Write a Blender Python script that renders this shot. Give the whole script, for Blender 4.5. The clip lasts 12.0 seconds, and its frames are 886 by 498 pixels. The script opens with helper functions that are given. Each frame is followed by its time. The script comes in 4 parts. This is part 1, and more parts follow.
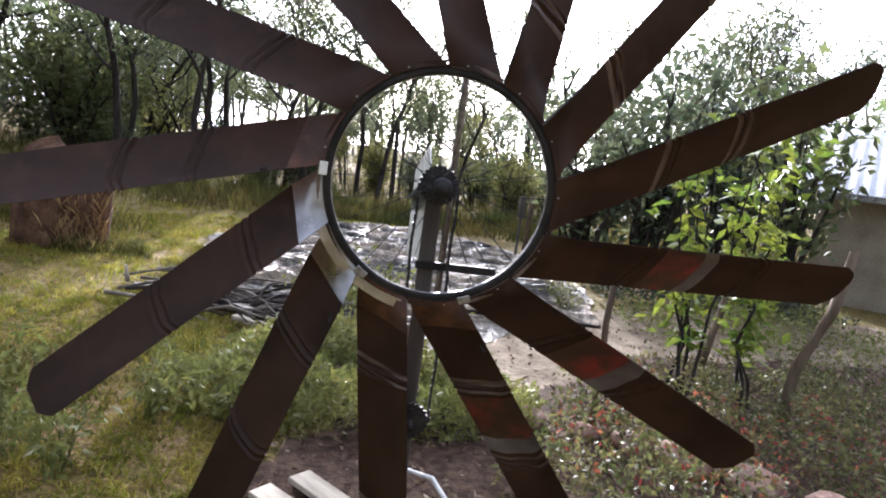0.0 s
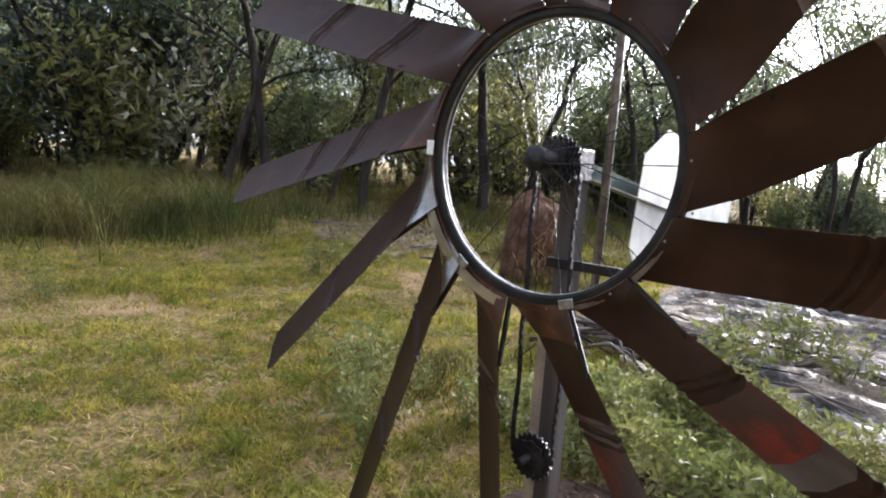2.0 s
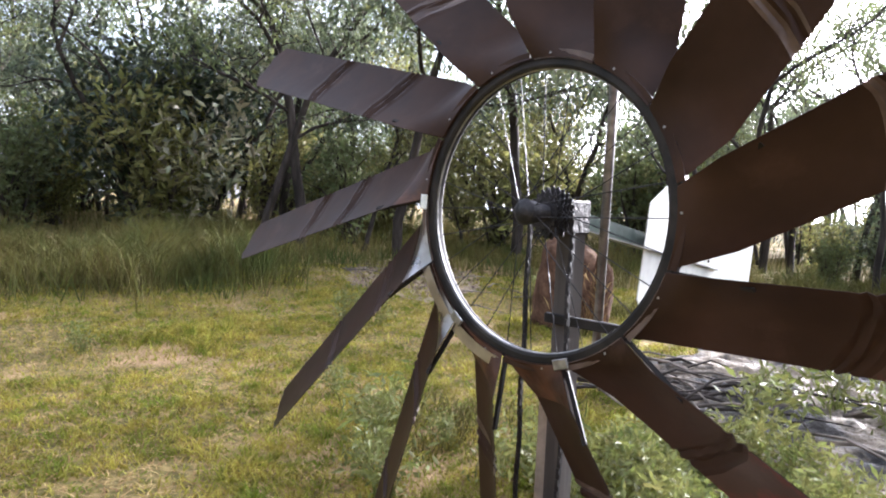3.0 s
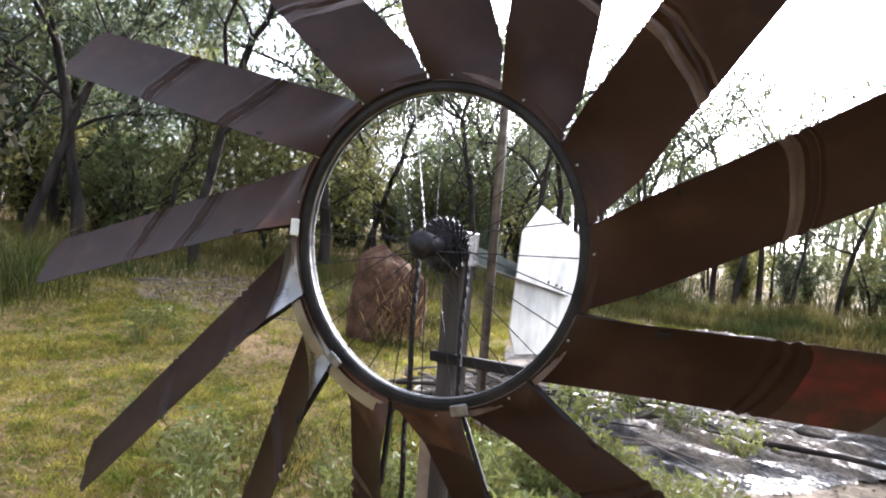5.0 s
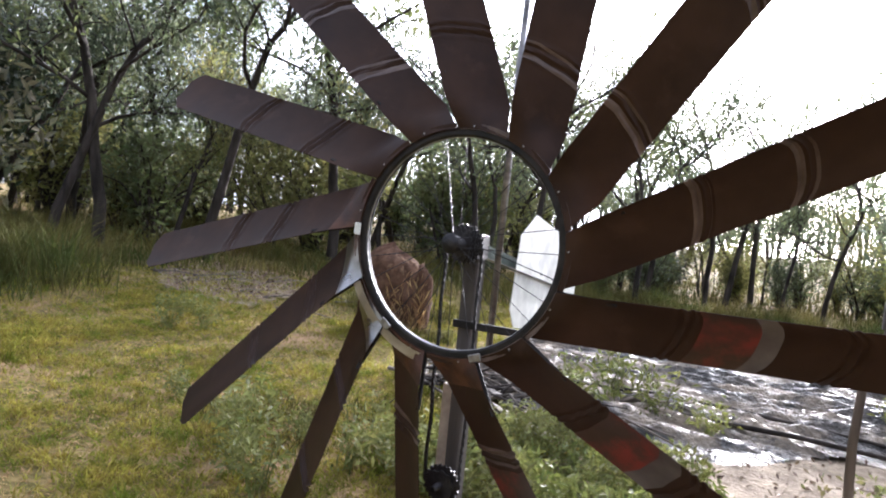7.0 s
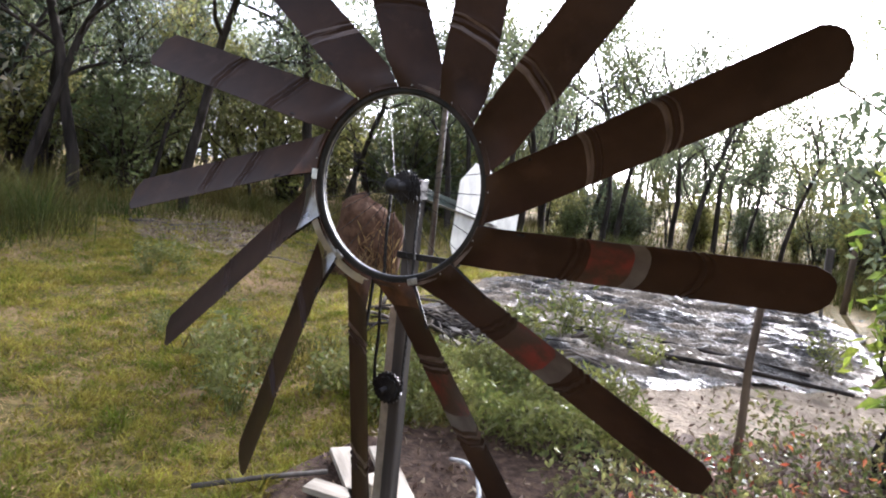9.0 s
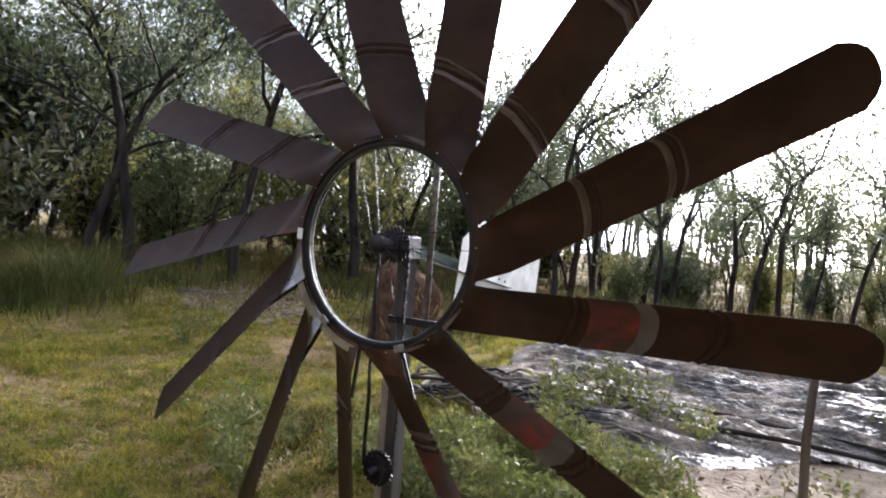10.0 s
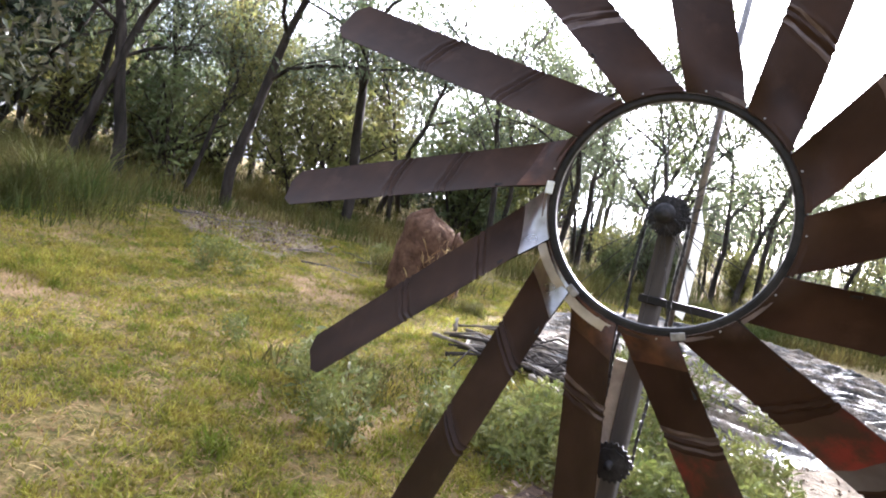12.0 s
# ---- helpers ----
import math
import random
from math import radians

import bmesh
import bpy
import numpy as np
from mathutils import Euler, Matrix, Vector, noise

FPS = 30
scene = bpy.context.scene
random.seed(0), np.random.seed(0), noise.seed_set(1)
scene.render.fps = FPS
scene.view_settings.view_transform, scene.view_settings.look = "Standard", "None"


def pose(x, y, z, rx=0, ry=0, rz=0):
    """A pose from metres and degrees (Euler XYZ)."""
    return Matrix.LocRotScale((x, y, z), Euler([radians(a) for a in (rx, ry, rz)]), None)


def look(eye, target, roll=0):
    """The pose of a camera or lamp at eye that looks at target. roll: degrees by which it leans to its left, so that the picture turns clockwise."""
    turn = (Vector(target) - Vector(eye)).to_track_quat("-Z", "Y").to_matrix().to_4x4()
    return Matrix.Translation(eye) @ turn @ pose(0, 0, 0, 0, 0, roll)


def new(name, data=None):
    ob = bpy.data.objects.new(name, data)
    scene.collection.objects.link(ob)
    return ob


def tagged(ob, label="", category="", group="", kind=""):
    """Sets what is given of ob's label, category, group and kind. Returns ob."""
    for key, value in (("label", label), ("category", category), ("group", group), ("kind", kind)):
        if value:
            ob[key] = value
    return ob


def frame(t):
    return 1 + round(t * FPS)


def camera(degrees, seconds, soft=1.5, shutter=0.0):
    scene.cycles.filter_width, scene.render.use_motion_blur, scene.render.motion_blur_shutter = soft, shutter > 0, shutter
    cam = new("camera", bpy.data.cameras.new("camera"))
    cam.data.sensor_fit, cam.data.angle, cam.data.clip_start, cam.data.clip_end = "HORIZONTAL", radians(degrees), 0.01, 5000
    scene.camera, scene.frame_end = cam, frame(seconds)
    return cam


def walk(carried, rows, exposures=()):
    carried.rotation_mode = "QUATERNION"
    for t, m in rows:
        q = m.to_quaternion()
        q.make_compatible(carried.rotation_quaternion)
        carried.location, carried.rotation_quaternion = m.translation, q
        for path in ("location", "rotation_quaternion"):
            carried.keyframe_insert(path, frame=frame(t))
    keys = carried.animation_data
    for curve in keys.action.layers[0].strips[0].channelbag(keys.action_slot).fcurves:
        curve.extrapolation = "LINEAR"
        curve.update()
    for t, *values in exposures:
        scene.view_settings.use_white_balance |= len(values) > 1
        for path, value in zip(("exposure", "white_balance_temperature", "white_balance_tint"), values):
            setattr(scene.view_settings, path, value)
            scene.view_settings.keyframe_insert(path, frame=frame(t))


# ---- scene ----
cam = camera(69.4, 12.0, 2.0)
PATH = [
    (0, pose(0.039, -1.885, 1.377, 81.62, -7.39, 0.91)),
    (0.3, pose(0.097, -1.951, 1.342, 79.68, -12.50, 4.61)),
    (0.5, pose(0.262, -1.896, 1.369, 79.01, -9.33, 7.16)),
    (1, pose(0.636, -1.842, 1.394, 80.46, -8.35, 25.32)),
    (1.5, pose(0.704, -1.467, 1.308, 82.01, -3.58, 39.90)),
    (2, pose(0.926, -1.229, 1.262, 82.52, -3.88, 48.66)),
    (2.5, pose(1.001, -1.175, 1.308, 85.99, -4.69, 53.09)),
    (2.7, pose(0.989, -1.135, 1.293, 85.79, -3.18, 52.89)),
    (4.3, pose(0.878, -1.101, 1.306, 88.80, -6.10, 46.50)),
    (4.5, pose(0.875, -1.101, 1.319, 89.74, -6.23, 39.63)),
    (5, pose(0.736, -1.153, 1.329, 87.93, -4.32, 34.27)),
    (5.5, pose(0.744, -1.244, 1.337, 88.50, -4.16, 31.86)),
    (6, pose(0.937, -1.490, 1.310, 86.59, -3.17, 32.49)),
    (6.5, pose(0.993, -1.563, 1.339, 86.71, -3.46, 33.16)),
    (7, pose(0.987, -1.629, 1.339, 87.81, -5.53, 34.37)),
    (7.2, pose(0.972, -1.660, 1.326, 87.30, -6.89, 36.78)),
    (8.8, pose(1.191, -1.903, 1.338, 85.39, -6.32, 29.17)),
    (9, pose(1.273, -1.838, 1.329, 83.72, -5.58, 32.48)),
    (9.5, pose(1.352, -1.663, 1.337, 90.01, -4.38, 29.54)),
    (10, pose(1.337, -1.572, 1.312, 89.31, -4.28, 37.35)),
    (10.5, pose(1.270, -1.673, 1.297, 88.65, -2.36, 47.87)),
    (11, pose(1.069, -1.766, 1.255, 87.92, -7.33, 47.11)),
    (11.5, pose(0.716, -1.890, 1.240, 83.27, -9.68, 37.80)),
    (12, pose(0.463, -1.856, 1.212, 85.47, -11.79, 33.64)),
]
walk(cam, PATH, [(0, 2.12, 5600, 18), (0.5, 2.05, 5600, 18), (1, 2.20, 5600, 18), (1.5, 2.35, 5600, 18), (2, 2.35, 5600, 18), (2.5, 2.80, 5600, 18), (4.5, 2.65, 5600, 18), (5.5, 2.50, 5600, 18), (6.5, 2.43, 5600, 18), (7, 2.41, 5600, 18), (9, 2.25, 5600, 18), (9.5, 2.05, 5600, 18), (10, 1.97, 5600, 18), (10.5, 2.25, 5600, 18), (11, 2.80, 5600, 18), (12, 2.80, 5600, 18)])

# ---------------------------------------------------------------- light
SUN_BEARING, SUN_HEIGHT = 4.5, 15.5
SUN_WAY = Vector((-math.sin(radians(SUN_BEARING)) * math.cos(radians(SUN_HEIGHT)), math.cos(radians(SUN_BEARING)) * math.cos(radians(SUN_HEIGHT)), math.sin(radians(SUN_HEIGHT))))
world = bpy.data.worlds.new("world")
scene.world = world
world.use_nodes = True
nt = world.node_tree
sky = nt.nodes.new("ShaderNodeTexSky")
sky.sky_type = 'NISHITA'
sky.sun_disc = False
sky.sun_elevation = radians(SUN_HEIGHT)
sky.sun_rotation = radians(-SUN_BEARING)
sky.dust_density = 1.5
sky.air_density = 1.2
# thin broken cloud all over the sky
tc = nt.nodes.new("ShaderNodeTexCoord")
mp = nt.nodes.new("ShaderNodeMapping")
mp.inputs["Scale"].default_value = (1.2, 1.2, 3.0)
cl = nt.nodes.new("ShaderNodeTexNoise")
cl.inputs["Scale"].default_value = 2.2
cl.inputs["Detail"].default_value = 6
ramp = nt.nodes.new("ShaderNodeValToRGB")
ramp.color_ramp.elements[0].position, ramp.color_ramp.elements[1].position = 0.35, 0.65
ramp.color_ramp.elements[0].color, ramp.color_ramp.elements[1].color = (0.60, 0.60, 0.60, 1), (0.97, 0.97, 0.97, 1)
mixc = nt.nodes.new("ShaderNodeMix")
mixc.data_type = 'RGBA'
cl2 = nt.nodes.new("ShaderNodeTexNoise")
cl2.inputs["Scale"].default_value = 3.4
cl2.inputs["Detail"].default_value = 7
tone = nt.nodes.new("ShaderNodeValToRGB")
tone.color_ramp.elements[0].position, tone.color_ramp.elements[1].position = 0.38, 0.62
tone.color_ramp.elements[0].color, tone.color_ramp.elements[1].color = (0.30, 0.33, 0.39, 1), (1.0, 1.0, 1.0, 1)
lift = nt.nodes.new("ShaderNodeVectorMath")
lift.operation = 'SCALE'
lift.inputs[3].default_value = 5.2
nt.links.new(mp.outputs[0], cl2.inputs["Vector"])
nt.links.new(cl2.outputs["Fac"], tone.inputs[0])
nt.links.new(tone.outputs[0], lift.inputs[0])
nt.links.new(lift.outputs[0], mixc.inputs[7])
nt.links.new(tc.outputs["Generated"], mp.inputs[0])
nt.links.new(mp.outputs[0], cl.inputs["Vector"])
nt.links.new(cl.outputs["Fac"], ramp.inputs[0])
nt.links.new(ramp.outputs[0], mixc.inputs[0])
nt.links.new(sky.outputs[0], mixc.inputs[6])
# the thin cloud round the sun scatters its light forward
toward = nt.nodes.new("ShaderNodeVectorMath")
toward.operation = 'DOT_PRODUCT'
toward.inputs[1].default_value = SUN_WAY
nt.links.new(tc.outputs["Generated"], toward.inputs[0])
veil = nt.nodes.new("ShaderNodeMapRange")
veil.interpolation_type = 'SMOOTHERSTEP'
veil.inputs[1].default_value, veil.inputs[2].default_value = 0.62, 1.0
nt.links.new(toward.outputs["Value"], veil.inputs[0])
glare = nt.nodes.new("ShaderNodeMix")
glare.data_type, glare.blend_type = 'RGBA', 'ADD'
glare.inputs[7].default_value = (30.0, 29.0, 27.5, 1)
nt.links.new(veil.outputs[0], glare.inputs[0])
nt.links.new(mixc.outputs[2], glare.inputs[6])
nt.links.new(glare.outputs[2], nt.nodes["Background"].inputs[0])
nt.nodes["Background"].inputs[1].default_value = 0.085
sun = new("sun", bpy.data.lights.new("sun", 'SUN'))
sun.data.energy = 5.0
sun.data.angle = radians(0.6)
sun.data.color = (1.0, 0.93, 0.82)
sun.matrix_world = look((0, 0, 20), tuple(Vector((0, 0, 20)) - SUN_WAY))


# ---------------------------------------------------------------- materials
def surface(name, a, b, rough=0.7, relief=0.01, metal=0.0, scale=6.0, detail=6.0, bump=0.2, bump_scale=40.0, low=0.35, high=0.65, spec=0.5, glow=0.0, island=0.0, stretch=(1, 1, 1), third=None, third_at=(0.6, 0.7), third_scale=1.0, rough_var=0.0):
    """Two mixed colours by noise, a finer grain, relief, and a share of light let through (glow)."""
    m = bpy.data.materials.new(name)
    m.use_nodes = True
    t = m.node_tree
    N, L = t.nodes, t.links
    p = N["Principled BSDF"]
    p.inputs["Roughness"].default_value = rough
    p.inputs["Metallic"].default_value = metal
    p.inputs["Specular IOR Level"].default_value = spec
    co = N.new("ShaderNodeTexCoord")
    mapping = N.new("ShaderNodeMapping")
    mapping.inputs["Scale"].default_value = stretch
    L.new(co.outputs["Object"], mapping.inputs[0])
    n1 = N.new("ShaderNodeTexNoise")
    n1.inputs["Scale"].default_value = scale
    n1.inputs["Detail"].default_value = detail
    L.new(mapping.outputs[0], n1.inputs["Vector"])
    r1 = N.new("ShaderNodeMapRange")
    r1.inputs[1].default_value, r1.inputs[2].default_value = low, high
    L.new(n1.outputs["Fac"], r1.inputs[0])
    mx = N.new("ShaderNodeMix")
    mx.data_type = 'RGBA'
    mx.inputs[6].default_value, mx.inputs[7].default_value = (*a, 1), (*b, 1)
    L.new(r1.outputs[0], mx.inputs[0])
    col = mx.outputs[2]
    n2 = N.new("ShaderNodeTexNoise")
    n2.inputs["Scale"].default_value = bump_scale
    n2.inputs["Detail"].default_value = 4
    L.new(mapping.outputs[0], n2.inputs["Vector"])
    if third:
        n3 = N.new("ShaderNodeTexNoise")
        n3.inputs["Scale"].default_value = third_scale
        n3.inputs["Detail"].default_value = 7
        n3.inputs["Roughness"].default_value = 0.65
        L.new(mapping.outputs[0], n3.inputs["Vector"])
        r3 = N.new("ShaderNodeMapRange")
        r3.inputs[1].default_value, r3.inputs[2].default_value = third_at
        L.new(n3.outputs["Fac"], r3.inputs[0])
        m3 = N.new("ShaderNodeMix")
        m3.data_type = 'RGBA'
        m3.inputs[7].default_value = (*third, 1)
        L.new(r3.outputs[0], m3.inputs[0])
        L.new(col, m3.inputs[6])
        col = m3.outputs[2]
    gr = N.new("ShaderNodeMapRange")
    gr.inputs[1].default_value, gr.inputs[2].default_value, gr.inputs[3].default_value, gr.inputs[4].default_value = 0.3, 0.7, 0.8, 1.2
    L.new(n2.outputs["Fac"], gr.inputs[0])
    hs = N.new("ShaderNodeHueSaturation")
    L.new(gr.outputs[0], hs.inputs["Value"])
    L.new(col, hs.inputs["Color"])
    col = hs.outputs[0]
    if island:
        ge = N.new("ShaderNodeNewGeometry")
        ir = N.new("ShaderNodeMapRange")
        ir.inputs[3].default_value, ir.inputs[4].default_value = 1 - island, 1 + island
        L.new(ge.outputs["Random Per Island"], ir.inputs[0])
        h2 = N.new("ShaderNodeHueSaturation")
        hr = N.new("ShaderNodeMapRange")
        hr.inputs[3].default_value, hr.inputs[4].default_value = 0.5 - island * 0.06, 0.5 + island * 0.05
        L.new(ge.outputs["Random Per Island"], hr.inputs[0])
        L.new(hr.outputs[0], h2.inputs["Hue"])
        L.new(ir.outputs[0], h2.inputs["Value"])
        L.new(col, h2.inputs["Color"])
        col = h2.outputs[0]
    L.new(col, p.inputs["Base Color"])
    if rough_var:
        rr = N.new("ShaderNodeMapRange")
        rr.inputs[3].default_value, rr.inputs[4].default_value = rough - rough_var, rough + rough_var
        L.new(n1.outputs["Fac"], rr.inputs[0])
        L.new(rr.outputs[0], p.inputs["Roughness"])
    if bump:
        bp = N.new("ShaderNodeBump")
        bp.inputs["Strength"].default_value = bump
        bp.inputs["Distance"].default_value = relief
        L.new(n2.outputs["Fac"], bp.inputs["Height"])
        L.new(bp.outputs[0], p.inputs["Normal"])
    if glow:
        tr = N.new("ShaderNodeBsdfTranslucent")
        L.new(col, tr.inputs[0])
        ms = N.new("ShaderNodeMixShader")
        ms.inputs[0].default_value = glow
        L.new(p.outputs[0], ms.inputs[1])
        L.new(tr.outputs[0], ms.inputs[2])
        L.new(ms.outputs[0], N["Material Output"].inputs[0])
    return m


M_GROUND = surface("lawn_soil", (0.080, 0.072, 0.020), (0.23, 0.165, 0.068), 0.95, relief=0.03, scale=16, bump=1.0, bump_scale=38, third=(0.34, 0.225, 0.125), third_at=(0.54, 0.64), third_scale=0.55, spec=0.1)
M_GRASS = surface("grass", (0.130, 0.155, 0.016), (0.32, 0.265, 0.050), 0.7, scale=5.0, bump=0, glow=0.45, island=0.35, spec=0.15)
M_TALL = surface("tall_grass", (0.058, 0.075, 0.017), (0.165, 0.130, 0.040), 0.7, scale=0.8, bump=0, glow=0.28, island=0.3, spec=0.15)
M_TARP = surface("black_plastic", (0.024, 0.022, 0.020), (0.085, 0.072, 0.058), 0.52, relief=0.04, scale=3.0, bump=0.9, bump_scale=24, spec=0.20, third=(0.27, 0.215, 0.155), third_at=(0.45, 0.58), third_scale=1.6, rough_var=0.1)
M_DIRT = surface("bare_soil", (0.14, 0.105, 0.072), (0.27, 0.215, 0.150), 0.95, relief=0.03, scale=4, bump=0.7, bump_scale=30, spec=0.1)
M_MULCH = surface("mulch", (0.035, 0.022, 0.016), (0.10, 0.065, 0.045), 0.95, scale=22, bump=1.0, bump_scale=60, spec=0.1)
M_LITTER = surface("leaf_litter", (0.13, 0.08, 0.055), (0.36, 0.27, 0.19), 0.7, scale=9, bump=0, island=0.5, spec=0.3)
M_MOUND = surface("mound_earth", (0.060, 0.032, 0.020), (0.130, 0.074, 0.046), 0.95, scale=7, bump=1.0, bump_scale=24, spec=0.1, third=(0.30, 0.20, 0.12), third_at=(0.58, 0.72), third_scale=3)
M_STRAW = surface("dry_straw", (0.24, 0.135, 0.055), (0.42, 0.29, 0.13), 0.7, scale=6, bump=0, glow=0.35, island=0.3)
M_BARK = surface("dark_bark", (0.022, 0.018, 0.015), (0.065, 0.053, 0.045), 0.95, scale=5, bump=0.8, bump_scale=18, stretch=(1, 1, 0.25), spec=0.15)
M_PALEBARK = surface("grey_bark", (0.10, 0.085, 0.07), (0.24, 0.20, 0.165), 0.9, scale=4, bump=0.6, bump_scale=16, stretch=(1, 1, 0.3), spec=0.15)
M_LEAF = surface("gum_leaves", (0.065, 0.085, 0.045), (0.135, 0.15, 0.08), 0.5, scale=0.7, bump=0, glow=0.45, island=0.35, spec=0.35)
M_LEAF2 = surface("olive_leaves", (0.08, 0.105, 0.04), (0.17, 0.18, 0.07), 0.5, scale=0.7, bump=0, glow=0.45, island=0.35, spec=0.35)
M_LEAF3 = surface("yellowing_leaves", (0.12, 0.13, 0.035), (0.22, 0.20, 0.07), 0.5, scale=0.7, bump=0, glow=0.5, island=0.35, spec=0.35)
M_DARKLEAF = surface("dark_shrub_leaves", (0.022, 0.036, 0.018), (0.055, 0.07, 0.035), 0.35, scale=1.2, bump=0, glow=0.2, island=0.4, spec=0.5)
M_PADDLE = surface("pale_paddle_leaves", (0.11, 0.12, 0.065), (0.32, 0.28, 0.17), 0.4, scale=1.5, bump=0, glow=0.15, island=0.4, spec=0.5)
M_SAPLEAF = surface("sapling_leaves", (0.10, 0.16, 0.025), (0.24, 0.27, 0.035), 0.35, scale=3, bump=0, glow=0.5, island=0.3, spec=0.5)
M_HERB = surface("weed_leaves", (0.115, 0.14, 0.03), (0.235, 0.23, 0.07), 0.5, scale=3, bump=0, glow=0.4, island=0.3)
M_COVER = surface("groundcover_leaves", (0.065, 0.085, 0.024), (0.20, 0.175, 0.070), 0.5, scale=5, bump=0, glow=0.35, island=0.45, spec=0.35)
M_REDLEAF = surface("red_leaves", (0.20, 0.040, 0.022), (0.36, 0.115, 0.060), 0.4, scale=5, bump=0, glow=0.4, island=0.35)
M_BLADE = surface("brown_painted_sheet", (0.024, 0.0118, 0.0068), (0.043, 0.0220, 0.0130), 0.50, scale=5, bump=0.15, bump_scale=9, spec=0.16, third=(0.065, 0.034, 0.021), third_at=(0.56, 0.8), third_scale=7, rough_var=0.14)
M_FOLD = surface("worn_fold_sheet", (0.06, 0.036, 0.027), (0.12, 0.082, 0.064), 0.38, scale=14, bump=0.15, bump_scale=30, rough_var=0.1)
M_RED = surface("faded_red_paint", (0.17, 0.018, 0.012), (0.08, 0.022, 0.015), 0.45, scale=8, bump=0.1, bump_scale=20, third=(0.040, 0.018, 0.010), third_at=(0.42, 0.52), third_scale=4)
M_RUST = surface("orange_rust", (0.050, 0.020, 0.010), (0.13, 0.055, 0.026), 0.55, metal=0.3, scale=12, bump=0.3, bump_scale=30, third=(0.05, 0.025, 0.016), third_at=(0.5, 0.62), third_scale=8)
M_GREYPAINT = surface("worn_grey_paint", (0.07, 0.055, 0.05), (0.13, 0.11, 0.10), 0.5, scale=8, bump=0.1, bump_scale=20)
M_RIM = surface("black_rim", (0.012, 0.011, 0.010), (0.030, 0.025, 0.021), 0.6, metal=0.0, scale=12, bump=0.1, spec=0.2)
M_STEEL = surface("worn_steel", (0.16, 0.155, 0.15), (0.30, 0.29, 0.28), 0.4, metal=0.9, scale=20, bump=0.1, rough_var=0.12)
M_GREASE = surface("greasy_black_steel", (0.012, 0.011, 0.012), (0.035, 0.03, 0.03), 0.5, metal=0.4, scale=40, bump=0.3, bump_scale=90)
M_WHITE = surface("off_white_paint", (0.60, 0.60, 0.54), (0.72, 0.72, 0.66), 0.5, scale=3, bump=0.08, bump_scale=12, third=(0.5, 0.48, 0.42), third_at=(0.62, 0.8), third_scale=4)
M_POST = surface("weathered_grey_timber", (0.065, 0.056, 0.048), (0.15, 0.132, 0.115), 0.85, scale=9, bump=0.5, bump_scale=30, stretch=(1, 1, 0.12), spec=0.2)
M_STAKE = surface("brown_grey_branch", (0.07, 0.050, 0.034), (0.17, 0.125, 0.085), 0.9, scale=9, bump=0.6, bump_scale=30, stretch=(1, 1, 0.15), spec=0.15)
M_GLINT = surface("sun_glint_flashing", (0.26, 0.25, 0.25), (0.50, 0.48, 0.47), 0.30, metal=1.0, scale=9, bump=0.3, bump_scale=16, rough_var=0.1)
M_TIMBER = surface("pale_timber", (0.36, 0.31, 0.245), (0.52, 0.46, 0.37), 0.8, scale=8, bump=0.4, bump_scale=30, stretch=(1, 0.15, 1), spec=0.2)
M_GREENIRON = surface("dark_green_iron", (0.018, 0.04, 0.03), (0.04, 0.06, 0.05), 0.45, metal=0.2, scale=12, bump=0.15)
M_ROOF = surface("zinc_sheet", (0.36, 0.37, 0.39), (0.50, 0.51, 0.53), 0.5, metal=0.5, scale=2.5, bump=0.1)
M_WALL = surface("tan_shed_wall", (0.22, 0.185, 0.13), (0.31, 0.265, 0.19), 0.8, scale=3, bump=0.3)
M_DARKFRAME = surface("dark_frame", (0.02, 0.02, 0.02), (0.04, 0.04, 0.04), 0.5)
M_ROCK = surface("red_stone", (0.20, 0.11, 0.08), (0.36, 0.25, 0.20), 0.9, scale=7, bump=0.8, bump_scale=26, spec=0.2)
M_PIPE = surface("pale_plastic_pipe", (0.45, 0.45, 0.44), (0.6, 0.6, 0.58), 0.5, scale=8, bump=0.05)
M_GLASS = bpy.data.materials.new("window_glass")
M_GLASS.use_nodes = True
M_GLASS.node_tree.nodes["Principled BSDF"].inputs["Transmission Weight"].default_value = 1.0
M_GLASS.node_tree.nodes["Principled BSDF"].inputs["Roughness"].default_value = 0.03


# ---------------------------------------------------------------- building blocks
def mesh_from(name, V, F, mats, idx=None, smooth=False):
    me = bpy.data.meshes.new(name)
    me.from_pydata([tuple(v) for v in V], [], [tuple(f) for f in F])
    for m in (mats if isinstance(mats, (list, tuple)) else [mats]):
        me.materials.append(m)
    if idx is not None:
        me.polygons.foreach_set("material_index", np.asarray(idx, dtype=np.int32))
    if smooth:
        me.polygons.foreach_set("use_smooth", np.ones(len(me.polygons), dtype=bool))
    me.update()
    return me


def part(name, data, material=None, parent=None, label=""):
    """Links a bmesh or a mesh as one object under a thing or a part."""
    if isinstance(data, bmesh.types.BMesh):
        me = bpy.data.meshes.new(name)
        data.to_mesh(me)
        data.free()
        me.materials.append(material)
    else:
        me = data
    ob = new(name, me)
    ob.parent = parent
    if label:
        tagged(ob, label)
    return ob


def empty(name, x=0, y=0, z=0, rz=0):
    ob = new(name)
    ob.empty_display_size = 0.1
    ob.matrix_world = pose(x, y, z, 0, 0, rz)
    return ob


